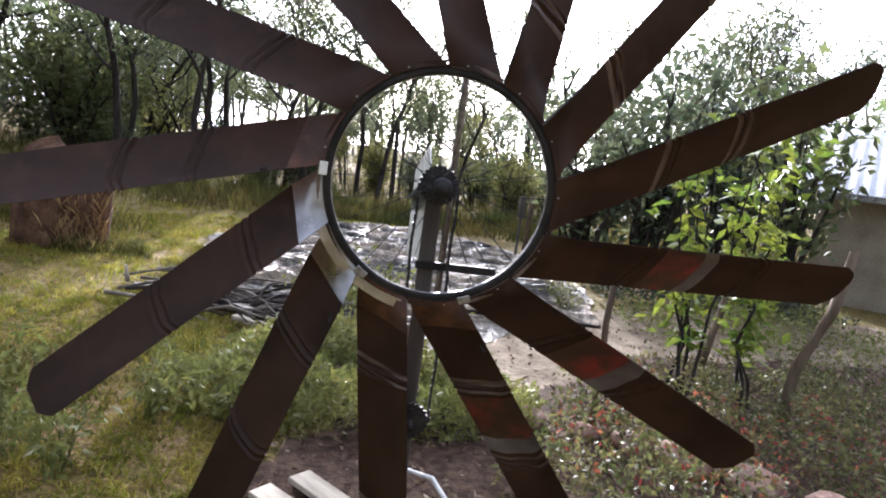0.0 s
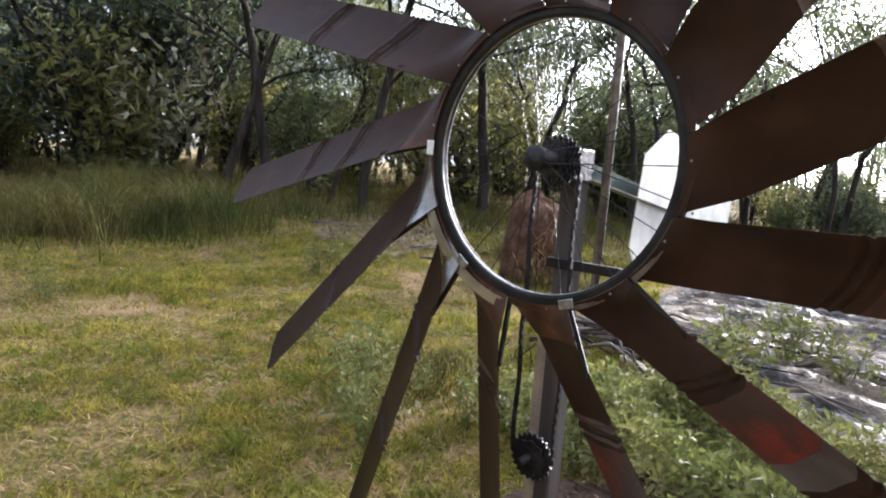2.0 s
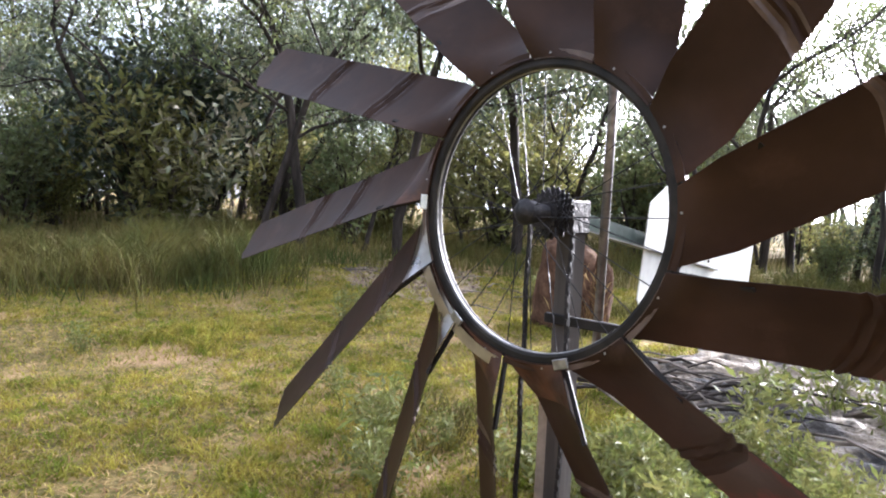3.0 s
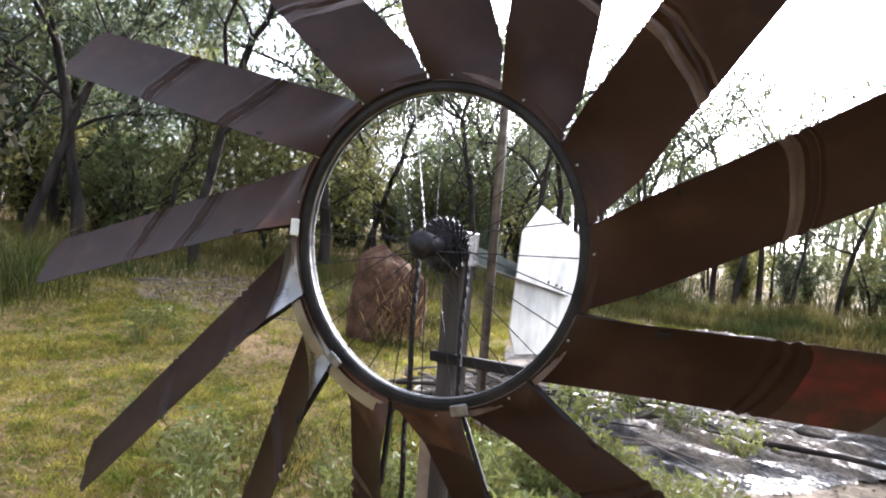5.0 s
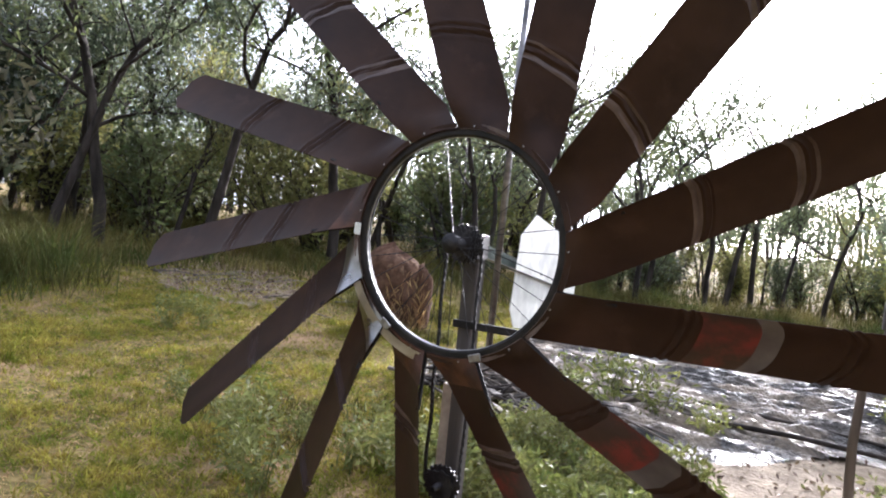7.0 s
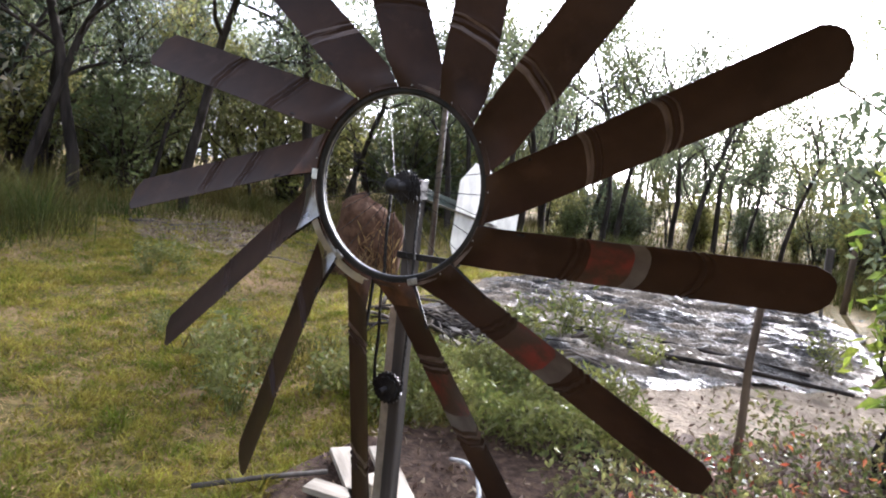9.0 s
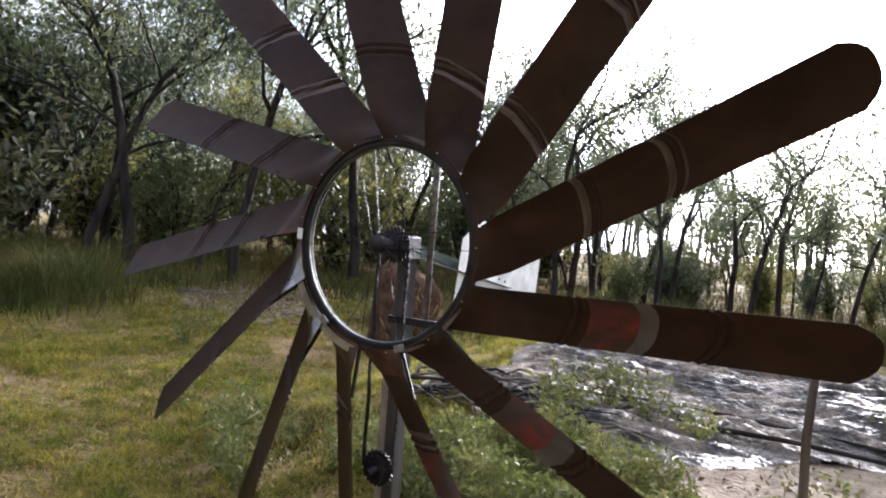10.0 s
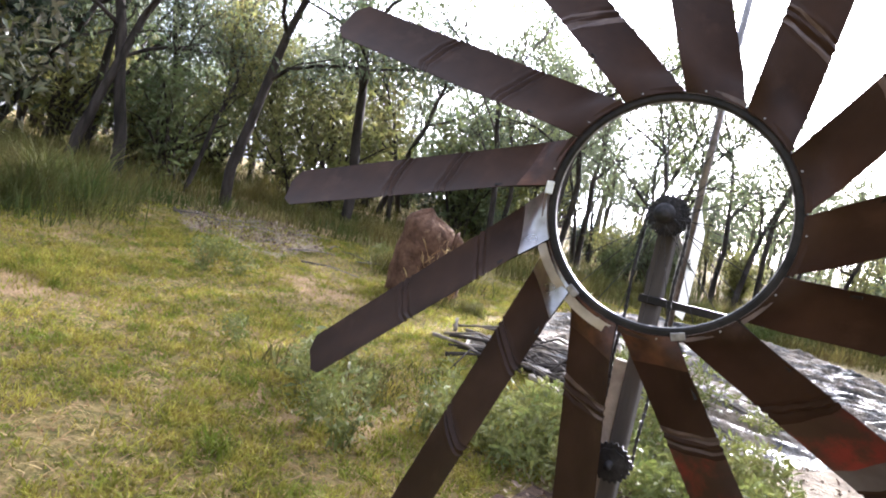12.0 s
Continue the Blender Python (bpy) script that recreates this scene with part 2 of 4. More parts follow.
def box_bm(x0, x1, y0, y1, z0, z1, bevel=0.0, m=None):
    bm = bmesh.new()
    bmesh.ops.create_cube(bm, size=1)
    bmesh.ops.transform(bm, matrix=Matrix.Translation(((x0 + x1) / 2, (y0 + y1) / 2, (z0 + z1) / 2)) @ Matrix.Diagonal((x1 - x0, y1 - y0, z1 - z0, 1)), verts=bm.verts)
    if bevel:
        bmesh.ops.bevel(bm, geom=list(bm.edges), offset=bevel, segments=1, affect='EDGES')
    if m is not None:
        bmesh.ops.transform(bm, matrix=m, verts=bm.verts)
    return bm


def tube(path, radii, sides=6, V=None, F=None, caps=True):
    """Adds a tapered tube along a path to the lists V, F."""
    V = [] if V is None else V
    F = [] if F is None else F
    base = len(V)
    path = [Vector(p) for p in path]
    for i, p in enumerate(path):
        d = (path[min(i + 1, len(path) - 1)] - path[max(i - 1, 0)]).normalized()
        a = d.orthogonal().normalized() if abs(d.z) > 0.95 else Vector((-d.y, d.x, 0)).normalized()
        b = d.cross(a)
        for k in range(sides):
            w = 2 * math.pi * k / sides
            V.append(tuple(p + (a * math.cos(w) + b * math.sin(w)) * radii[i]))
    for i in range(len(path) - 1):
        for k in range(sides):
            q, r = base + i * sides, base + (i + 1) * sides
            F.append((q + k, q + (k + 1) % sides, r + (k + 1) % sides, r + k))
    if caps:
        F.append(tuple(base + k for k in reversed(range(sides))))
        F.append(tuple(base + (len(path) - 1) * sides + k for k in range(sides)))
    return V, F


def tube_mesh(name, path, radii, mat, sides=8, smooth=True):
    V, F = tube(path, radii, sides)
    return mesh_from(name, V, F, mat, smooth=smooth)


def leaves(centres, ways, length, width, rng, droop=0.0):
    """Pointed leaf blades (two triangles folded along the midrib) at the centres, along the ways."""
    n = len(centres)
    C, D = np.asarray(centres, float), np.asarray(ways, float)
    D = D / (np.linalg.norm(D, axis=1, keepdims=True) + 1e-9)
    R = rng.normal(size=(n, 3))
    S = np.cross(D, R)
    S /= np.linalg.norm(S, axis=1, keepdims=True) + 1e-9
    N = np.cross(D, S)
    Ln = (length * rng.uniform(0.6, 1.3, n))[:, None]
    Wd = (width * rng.uniform(0.7, 1.3, n))[:, None]
    tip = C + D * Ln + np.array([0, 0, -1]) * droop * Ln
    mid = C + D * Ln * 0.45
    V = np.stack([C, mid + S * Wd / 2 + N * Wd * 0.18, tip, mid - S * Wd / 2 + N * Wd * 0.18], 1).reshape(-1, 3)
    k = np.arange(n)[:, None] * 4
    F = np.concatenate([k + np.array([[0, 1, 2]]), k + np.array([[0, 2, 3]])])
    return V, F


def join_np(pieces):
    Vs, Fs, o = [], [], 0
    for V, F in pieces:
        Vs.append(np.asarray(V))
        Fs.append(np.asarray(F) + o)
        o += len(V)
    return np.concatenate(Vs), np.concatenate(Fs)


def ground_z(x, y):
    """Height of the ground: level near the windmill, rising gently to the west."""
    rise = 0.045 * max(0.0, -x - 4.5) if x > -20 else 0.045 * 15.5
    return rise + 0.02 * noise.noise(Vector((x * 0.45, y * 0.45, 0)))


def polygon_has(poly, x, y):
    inside = False
    for (x0, y0), (x1, y1) in zip(poly, poly[1:] + poly[:1]):
        if (y0 > y) != (y1 > y) and x < (x1 - x0) * (y - y0) / (y1 - y0) + x0:
            inside = not inside
    return inside


# ---------------------------------------------------------------- ground
def spread(n, near, far):
    u = np.linspace(-1, 1, n)
    return near * u + (far - near) * np.sign(u) * np.abs(u) ** 5


gx, gy = spread(181, 14, 420), spread(181, 14, 420)
V = [(x - 2, y + 3, ground_z(x - 2, y + 3)) for y in gy for x in gx]
F = [(j * 181 + i, j * 181 + i + 1, (j + 1) * 181 + i + 1, (j + 1) * 181 + i) for j in range(180) for i in range(180)]
ground = part("ground", mesh_from("ground", V, F, M_GROUND, smooth=True))
tagged(ground, "patchy grassy clearing with bare ochre soil showing through", "ground", kind="structure")

TARP = [(-2.35, 3.25), (-2.25, 4.5), (-2.9, 5.7), (-2.3, 8.6), (-0.2, 9.2), (1.3, 7.9), (1.75, 5.2), (1.55, 3.9), (0.75, 3.1), (0.0, 2.35), (-0.75, 2.35), (-1.15, 2.45)]
BED = [(-0.55, -0.15), (-0.6, 0.9), (-0.35, 1.35), (0.25, 1.55), (0.9, 1.95), (1.6, 2.9), (3.0, 3.4), (5.6, 3.6), (5.8, 0.2), (2.4, -0.3), (0.6, -0.4)]


def sheet(name, poly, step, height, mat, label, category):
    xs, ys = [p[0] for p in poly], [p[1] for p in poly]
    ids, V, F = {}, [], []
    nx, ny = int((max(xs) - min(xs)) / step) + 1, int((max(ys) - min(ys)) / step) + 1

    def vid(i, j):
        if (i, j) not in ids:
            x, y = min(xs) + i * step, min(ys) + j * step
            ids[i, j] = len(V)
            V.append((x, y, ground_z(x, y) + height(x, y)))
        return ids[i, j]
    for j in range(ny):
        for i in range(nx):
            cx, cy = min(xs) + (i + 0.5) * step, min(ys) + (j + 0.5) * step
            wob = 0.22 * noise.noise(Vector((cx * 1.7, cy * 1.7, 7))), 0.22 * noise.noise(Vector((cx * 1.7, cy * 1.7, 19)))
            if polygon_has(poly, cx + wob[0], cy + wob[1]):
                F.append((vid(i, j), vid(i + 1, j), vid(i + 1, j + 1), vid(i, j + 1)))
    ob = part(name, mesh_from(name, V, F, mat, smooth=True))
    return tagged(ob, label, category)


def edge_distance(poly, x, y):
    best = 9.0
    for (x0, y0), (x1, y1) in zip(poly, poly[1:] + poly[:1]):
        dx, dy = x1 - x0, y1 - y0
        t = max(0.0, min(1.0, ((x - x0) * dx + (y - y0) * dy) / (dx * dx + dy * dy)))
        best = min(best, math.hypot(x - x0 - t * dx, y - y0 - t * dy))
    return best


def tarp_height(x, y):
    u, v = x * 0.97 + y * 0.22, -x * 0.22 + y * 0.97
    wu, wv = u + 0.18 * noise.noise(Vector((x * 1.3, y * 1.3, 77))), v + 0.16 * noise.noise(Vector((x * 1.2, y * 1.2, 88)))
    a = noise.noise(Vector((wu * 0.45, wv * 2.0, 1)))
    b = noise.noise(Vector((wu * 3.2, wv * 11.0, 5)))
    c = noise.noise(Vector((u * 9.0, v * 22, 9)))
    d = noise.noise(Vector((u * 1.1, v * 1.8, 15)))
    fold = max(0.0, 1 - abs(a) * 9) * max(0.0, 0.4 + 1.2 * noise.noise(Vector((u * 0.6, v * 0.8, 3))))
    ridge = max(0.0, 1 - abs(noise.noise(Vector((wu * 1.0, wv * 4.2, 31)))) * 5) + 0.6 * max(0.0, 1 - abs(noise.noise(Vector((wu * 2.1, wv * 9.0, 47)))) * 4)
    flat = min(1.0, edge_distance(TARP, x, y) / 0.45)
    return max(0.010, 0.018 + flat * (0.037 + 0.06 * fold + 0.035 * d + 0.045 * ridge) + (0.4 + 0.6 * flat) * (0.030 * b + 0.016 * c))


tarp = sheet("tarpaulin", TARP, 0.025, tarp_height, M_TARP, "wrinkled black plastic sheet with dried mud lying on the ground", "tarpaulin")
bed = sheet("garden_bed", BED, 0.06, lambda x, y: 0.03 + 0.02 * noise.noise(Vector((x * 3, y * 3, 2))), M_MULCH, "dark mulched garden bed with leaf litter", "garden bed")
tagged(bed, kind="structure")
DIRT = [(-0.7, 1.75), (-0.1, 2.6), (0.9, 3.35), (1.8, 4.6), (4.5, 5.6), (6.5, 5.2), (5.2, 3.4), (3.0, 3.2), (1.6, 2.7), (0.7, 1.8), (0.1, 1.45)]
dirt = sheet("bare_soil", DIRT, 0.06, lambda x, y: 0.015 + 0.012 * noise.noise(Vector((x * 4, y * 4, 12))), M_DIRT, "bare pale soil strip beside the plastic sheet", "soil")
tagged(dirt, kind="structure")
CLEARED = [(-5.6, 3.9), (-6.2, 5.3), (-7.6, 6.2), (-9.0, 5.6), (-8.6, 4.4), (-7.0, 3.5)]
cleared = sheet("bare_soil_far", CLEARED, 0.09, lambda x, y: 0.012 + 0.012 * noise.noise(Vector((x * 4, y * 4, 33))), M_DIRT, "bare brown soil patch at the wood's edge", "soil")
tagged(cleared, kind="structure")


# ---------------------------------------------------------------- windmill
HUB_Z, HEAD_TURN, FIRST_BLADE = 1.29, 7.0, 0.0
windmill = empty("windmill", 0, 0, 0)
tagged(windmill, "homemade windmill of brown sheet metal blades on a bicycle wheel", "windmill")
HEAD = pose(0, 0, HUB_Z, 0, 0, HEAD_TURN)
WHEEL_Y = -0.13


def head_part(name, me, parent=None, label="", m=None):
    ob = part(name, me, parent=parent or windmill, label=label)
    if parent is None:
        ob.matrix_local = HEAD @ (m or Matrix())
    elif m is not None:
        ob.matrix_local = m
    return ob


def lathe(name, profile, mat, n=72, m=None):
    """A ring about the local y axis from a closed profile of (radius, y)."""
    V, F, k = [], [], len(profile)
    for i in range(n):
        w = 2 * math.pi * i / n
        V += [(r * math.cos(w), y, r * math.sin(w)) for r, y in profile]
    for i in range(n):
        for j in range(k):
            a, b = i * k, ((i + 1) % n) * k
            F.append((a + j, b + j, b + (j + 1) % k, a + (j + 1) % k))
    return mesh_from(name, V, F, mat)


rim = head_part("rim", lathe("rim", [(0.297, -0.015), (0.303, -0.018), (0.322, -0.016), (0.326, -0.008), (0.326, 0.010), (0.318, 0.016), (0.300, 0.014), (0.297, 0.008)], M_RIM), label="blackened steel bicycle rim", m=Matrix.Translation((0, WHEEL_Y, 0)))
head_part("rim_edge", lathe("rim_edge", [(0.2950, -0.008), (0.2970, -0.009), (0.2970, -0.004), (0.2950, -0.004)], M_STEEL), parent=rim, label="bright worn inner rim edge")

BLADES, PITCH, ROOT = 13, radians(36), 0.318
brng = random.Random(5)


def blade_mesh(k, length, width, tip, paint):
    """One bent sheet blade in the wheel's plane coordinates (x right, y back, z up), direction given by k."""
    al = radians(FIRST_BLADE + 360 / BLADES * k)
    ro = al - radians(31)
    u = Vector((math.cos(al), 0, math.sin(al)))
    w0 = Vector((-math.sin(al), 0, math.cos(al)))
    c0 = Vector((math.cos(ro), 0, math.sin(ro))) * ROOT
    bands = (0.235 + brng.uniform(-0.06, 0.06), 0.60 + brng.uniform(-0.09, 0.07))
    skew, marked = brng.uniform(-0.03, 0.03), brng.random() < 0.4
    ss = {0.30, 0.35, 0.45, 0.0, 0.03, 0.07, 0.11, 0.16, 0.40, 0.50, 0.75, 0.84, 0.90, 0.96, 1.0}
    for b in bands:
        ss |= {round(b + d * 0.008, 4) for d in range(-6, 7)}
    ss = [-1.0, -0.66, -0.33] + sorted(ss)
    nv, th = 9, 0.0016
    top, idx = [], []
    lean, bow = brng.uniform(-0.02, 0.02), brng.uniform(-0.03, 0.05)
    for q in ss:
        row = []
        be = PITCH * (1 + bow * max(0.0, q))
        w = w0 * math.cos(be) - Vector((0, 1, 0)) * math.sin(be)
        n = -Vector((0, 1, 0)) * math.cos(be) - w0 * math.sin(be)
        for j in range(nv):
            v = j / (nv - 1) - 0.5
            # the root is folded along a slanting crease: short on one edge, long on the other
            crease = 0.05 + 0.07 * (v + 0.5)
            f = min(1.0, 1.0 + q)
            s = crease * f + max(0.0, q) * (1 - crease)
            end = length
            if tip == "cut":
                end = length - max(0.0, abs(v) - 0.28) * width * 1.15 - 0.02 * (v + 0.5)
            else:
                end = length - (abs(v) * 2) ** 3 * width * 0.32
            ang = ro + v * radians(360 / BLADES) * 0.97
            r = Vector((math.cos(ang), 0, math.sin(ang))) * ROOT
            r.y = -0.012
            rib = 0.0
            for b in bands:
                e = (q - b - skew * v) / 0.014
                rib += 0.0042 * math.cos(e * math.pi) * math.exp(-(e / 2.2) ** 4)
            wid = width * (1 + 0.022 * noise.noise(Vector((s * 9, k, 3))) + 0.007 * noise.noise(Vector((s * 24, k, 7)))) 
            p = c0 + u * (s * end + 0.012) + w * (v * wid) + n * (rib + lean * s + 0.012 * bow * math.sin(s * 3) - 0.010 * (1 - 4 * v * v) * f)
            row.append(r * (1 - f) + p * f + u * (s * end * (1 - f)))
        top.append((row, n))
    V, F = [], []
    for row, n in top:
        V += [tuple(p) for p in row]
    m0 = len(V)
    for row, n in top:
        V += [tuple(p - n * th) for p in row]
    for i in range(len(ss) - 1):
        mid = (ss[i] + ss[i + 1]) / 2
        mi = 0
        if marked and any(-0.03 < mid - b < -0.012 or 0.012 < mid - b < 0.02 for b in bands):
            mi = 1
        if paint and bands[0] + 0.04 < mid < bands[0] + 0.20:
            mi = 2
        elif paint and bands[0] + 0.20 < mid < bands[0] + 0.27:
            mi = 3
        for j in range(nv - 1):
            a = i * nv + j
            F.append((a, a + nv, a + nv + 1, a + 1))
            # root folds of blades 8 and 9: sun glint set as brighter metal
            idx.append(({8: 5, 9: 5, 7: 4, 10: 4, 11: 4}.get(k, 0)) if mid < 0 else mi)
            F.append((m0 + a, m0 + a + 1, m0 + a + nv + 1, m0 + a + nv))
            idx.append(0)
    rows = len(ss)
    for i in range(rows - 1):
        for a in (i * nv, i * nv + nv - 1):
            F.append((a, a + nv, m0 + a + nv, m0 + a))
            idx.append(0)
    for j in range(nv - 1):
        for a in (j, (rows - 1) * nv + j):
            F.append((a, a + 1, m0 + a + 1, m0 + a))
            idx.append(0)
    me = mesh_from("blade", V, F, [M_BLADE, M_FOLD, M_RED, M_GREYPAINT, M_RUST, M_GLINT], idx)
    me.polygons.foreach_set("use_smooth", np.ones(len(me.polygons), dtype=bool))
    me.set_sharp_from_angle(angle=radians(38))
    return me, ro, al


def arc_plate(a0, a1, r0, r1, y0, y1, mat, n=5):
    V, F = [], []
    for i in range(n + 1):
        w = a0 + (a1 - a0) * i / n
        for r, y in ((r0, y0), (r1, y0), (r1, y1), (r0, y1)):
            V.append((r * math.cos(w), y, r * math.sin(w)))
    for i in range(n):
        for j in range(4):
            F.append((i * 4 + j, i * 4 + (j + 1) % 4, i * 4 + 4 + (j + 1) % 4, i * 4 + 4 + j))
    F += [(0, 3, 2, 1), (n * 4, n * 4 + 1, n * 4 + 2, n * 4 + 3)]
    return mesh_from("root_plate", V, F, mat)


def bolt_mesh(r=0.003, h=0.004):
    V, F = tube([(0, 0, 0), (0, -h, 0)], [r, r * 0.85], 6)
    return mesh_from("bolt", V, F, M_STEEL)


BOLT = bolt_mesh()
for k in range(BLADES):
    red = k in (0, 11, 12)
    me, ro, al = blade_mesh(k, 0.97 + brng.uniform(-0.03, 0.04), 0.165 + brng.uniform(-0.006, 0.008), "round" if k in (0, 1, 4, 9) else "cut", red)
    bl = head_part("blade", me, label="brown blade with faded red and grey paint patches" if red else "", m=Matrix.Translation((0, WHEEL_Y - 0.012, 0)))
    half = radians(180 / BLADES) * 0.93
    head_part("root_plate", arc_plate(ro - half, ro + half, 0.316, 0.333, -0.010, -0.0065, M_BLADE if k % 4 else M_FOLD), parent=bl, label="scuffed folded root plate")
    deg = math.degrees(ro) % 360
    # flashing only at lower left, its brighter metal standing in for sun glint
    if 195 < deg < 262:
        head_part("flashing", arc_plate(ro - half, ro + half * 0.98, 0.3265, 0.352, -0.016, -0.0145, M_GLINT, 8), parent=bl, label="crumpled metal flashing, its sun glint put in as brighter metal")
    for d in (0.4,):
        a = ro + half * d
        head_part("bolt", BOLT, parent=bl, m=Matrix.Translation((0.325 * math.cos(a), -0.010, 0.325 * math.sin(a))))
    if k in (12, 10, 8):
        a = ro - half
        cm = Matrix.Rotation(-(a + math.pi / 2), 4, 'Y')
        head_part("clamp", mesh_from("clamp", *[(lambda b: ([tuple(v.co) for v in b.verts], [tuple(v.index for v in f.verts) for f in b.faces]))(b) for b in [box_bm(-0.018, 0.018, -0.024, -0.019, -0.010, 0.012, 0.002)]][0], M_WHITE if k == 8 else M_STEEL), parent=bl, label="small metal clamp strip", m=Matrix.Translation((0.318 * math.cos(a), 0, 0.318 * math.sin(a))) @ cm)
    # black brace from the rim to the blade's forward edge
    p0 = Vector((math.cos(ro + half), 0, math.sin(ro + half))) * 0.318 + Vector((0, 0.008, 0))
    across = Vector((-math.sin(al), 0, math.cos(al))) * math.cos(PITCH) - Vector((0, 1, 0)) * math.sin(PITCH)
    p1 = Vector((math.cos(ro), 0, math.sin(ro))) * ROOT + Vector((math.cos(al), 0, math.sin(al))) * 0.19 + across * 0.074 + Vector((0, 0.006, 0))
    head_part("brace", tube_mesh("brace", [p0, p1], [0.006, 0.006], M_RIM, 4, False), parent=bl)

# spokes, hub, cassette
hub = head_part("hub", tube_mesh("hub", [(0, -0.055, 0), (0, -0.05, 0), (0, -0.045, 0), (0, 0.03, 0), (0, 0.035, 0), (0, 0.06, 0)], [0.008, 0.020, 0.028, 0.016, 0.028, 0.008], M_GREASE, 16), m=Matrix.Translation((0, WHEEL_Y, 0)))
for i in range(28):
    a = 2 * math.pi * i / 28
    b = a + (0.42 if i % 2 else -0.42)
    y = -0.04 if i % 4 < 2 else 0.03
    head_part("spoke", tube_mesh("spoke", [(0.025 * math.cos(b), y, 0.025 * math.sin(b)), (0.294 * math.cos(a), 0.002, 0.294 * math.sin(a))], [0.0011, 0.0011], M_GREASE, 4, False), parent=hub)


def sprocket(name, r, teeth, y0, y1, mat):
    V, F, n = [], [], teeth * 4
    for y in (y0, y1):
        V.append((0, y, 0))
        for i in range(n):
            rr = r if i % 4 in (0, 1) else r * 0.90
            V.append((rr * math.cos(2 * math.pi * i / n), y, rr * math.sin(2 * math.pi * i / n)))
    for i in range(n):
        j = (i + 1) % n
        F += [(0, 1 + i, 1 + j), (n + 1, n + 2 + j, n + 2 + i), (1 + i, n + 2 + i, n + 2 + j, 1 + j)]
    return mesh_from(name, V, F, mat)


for r, y, t in ((0.058, 0.052, 24), (0.055, 0.045, 22), (0.050, 0.038, 20), (0.045, 0.031, 18), (0.036, 0.024, 15)):
    head_part("sprocket", sprocket("sprocket", r, t, y - 0.0015, y + 0.0015, M_GREASE), parent=hub)
lower = head_part("crank_sprocket", sprocket("crank_sprocket", 0.058, 22, -0.004, 0.004, M_GREASE), m=Matrix.Translation((0, WHEEL_Y + 0.05, -0.70)), label="greasy black lower sprocket")
head_part("axle", tube_mesh("axle", [(0, -0.05, 0), (0, 0.07, 0)], [0.011, 0.011], M_GREASE, 10), parent=lower)
head_part("guard_plate", sprocket("guard_plate", 0.044, 9, -0.016, -0.010, M_GREASE), parent=lower)


def chain_mesh(x):
    V, F = [], []
    n = 56
    for i in range(n):
        z = -0.70 * (i + 0.5) / n
        o = len(V)
        hx, hy = (0.0045, 0.003) if i % 2 else (0.0032, 0.0055)
        bow = x + 0.002 * math.sin(i * 0.35)
        for dz in (-0.0075, 0.0075):
            V += [(bow - hx, -hy, z + dz), (bow + hx, -hy, z + dz), (bow + hx, hy, z + dz), (bow - hx, hy, z + dz)]
        F += [(o, o + 1, o + 5, o + 4), (o + 1, o + 2, o + 6, o + 5), (o + 2, o + 3, o + 7, o + 6), (o + 3, o, o + 4, o + 7), (o, o + 3, o + 2, o + 1), (o + 4, o + 5, o + 6, o + 7)]
    return mesh_from("chain", V, F, M_GREASE)


for x in (-0.056, 0.056):
    head_part("chain", chain_mesh(x), m=Matrix.Translation((0, WHEEL_Y + 0.048, 0)), label="hanging bicycle drive chain")


def bm_mesh(name, bm, mat):
    me = bpy.data.meshes.new(name)
    bm.to_mesh(me)
    bm.free()
    me.materials.append(mat)
    return me


# post, stake beside it, upper pole, side bar
part("post", bm_mesh("post", box_bm(-0.024, 0.024, -0.024, 0.024, 0.0, HUB_Z - 0.03, 0.004), M_POST), parent=windmill, label="weathered square timber post")
stake_by = part("side_stake", bm_mesh("side_stake", box_bm(-0.024, 0.024, -0.012, 0.012, 0.0, 0.86, 0.003), M_TIMBER), parent=windmill, label="pale timber stake nailed to the post")
stake_by.matrix_local = pose(-0.058, 0.02, 0, 1, 1.0, 4)
pole = part("pole", tube_mesh("pole", [(0.045, 0.055, HUB_Z - 0.35), (0.048, 0.06, HUB_Z + 0.3), (0.055, 0.065, HUB_Z + 0.82)], [0.0105, 0.0105, 0.010], M_STEEL, 10), parent=windmill, label="slim galvanised pole")
part("pole_cap", bm_mesh("pole_cap", box_bm(0.025, 0.10, 0.045, 0.085, HUB_Z + 0.80, HUB_Z + 0.845, 0.004), M_POST), parent=pole)
head_part("side_bar", bm_mesh("side_bar", box_bm(-0.035, 0.205, -0.040, -0.026, -0.248, -0.226, 0.002), M_RIM), label="short black steel side bar")
head_part("bearing_bracket", bm_mesh("bearing_bracket", box_bm(-0.03, 0.03, -0.055, 0.03, -0.045, 0.03, 0.004), M_GREASE))

# tail boom and vane, drooping to the rear
TAIL = Matrix.Rotation(radians(-9), 4, 'X')
boom = head_part("boom", bm_mesh("boom", box_bm(-0.012, -0.008, 0.0, 0.78, -0.030, 0.014, 0.0), M_GREENIRON), label="dark green angle iron tail boom", m=TAIL)
head_part("flange", bm_mesh("flange", box_bm(-0.008, 0.022, 0.0, 0.80, -0.033, -0.030, 0.0), M_STEEL), parent=boom)
head_part("flange", bm_mesh("flange", box_bm(-0.036, -0.012, 0.0, 0.74, 0.011, 0.014, 0.0), M_GREENIRON), parent=boom)
outline = [(0.33, 0.090), (0.46, 0.190), (1.07, 0.175), (1.10, 0.145), (1.10, -0.185), (1.07, -0.215), (0.39, -0.225), (0.33, -0.165)]
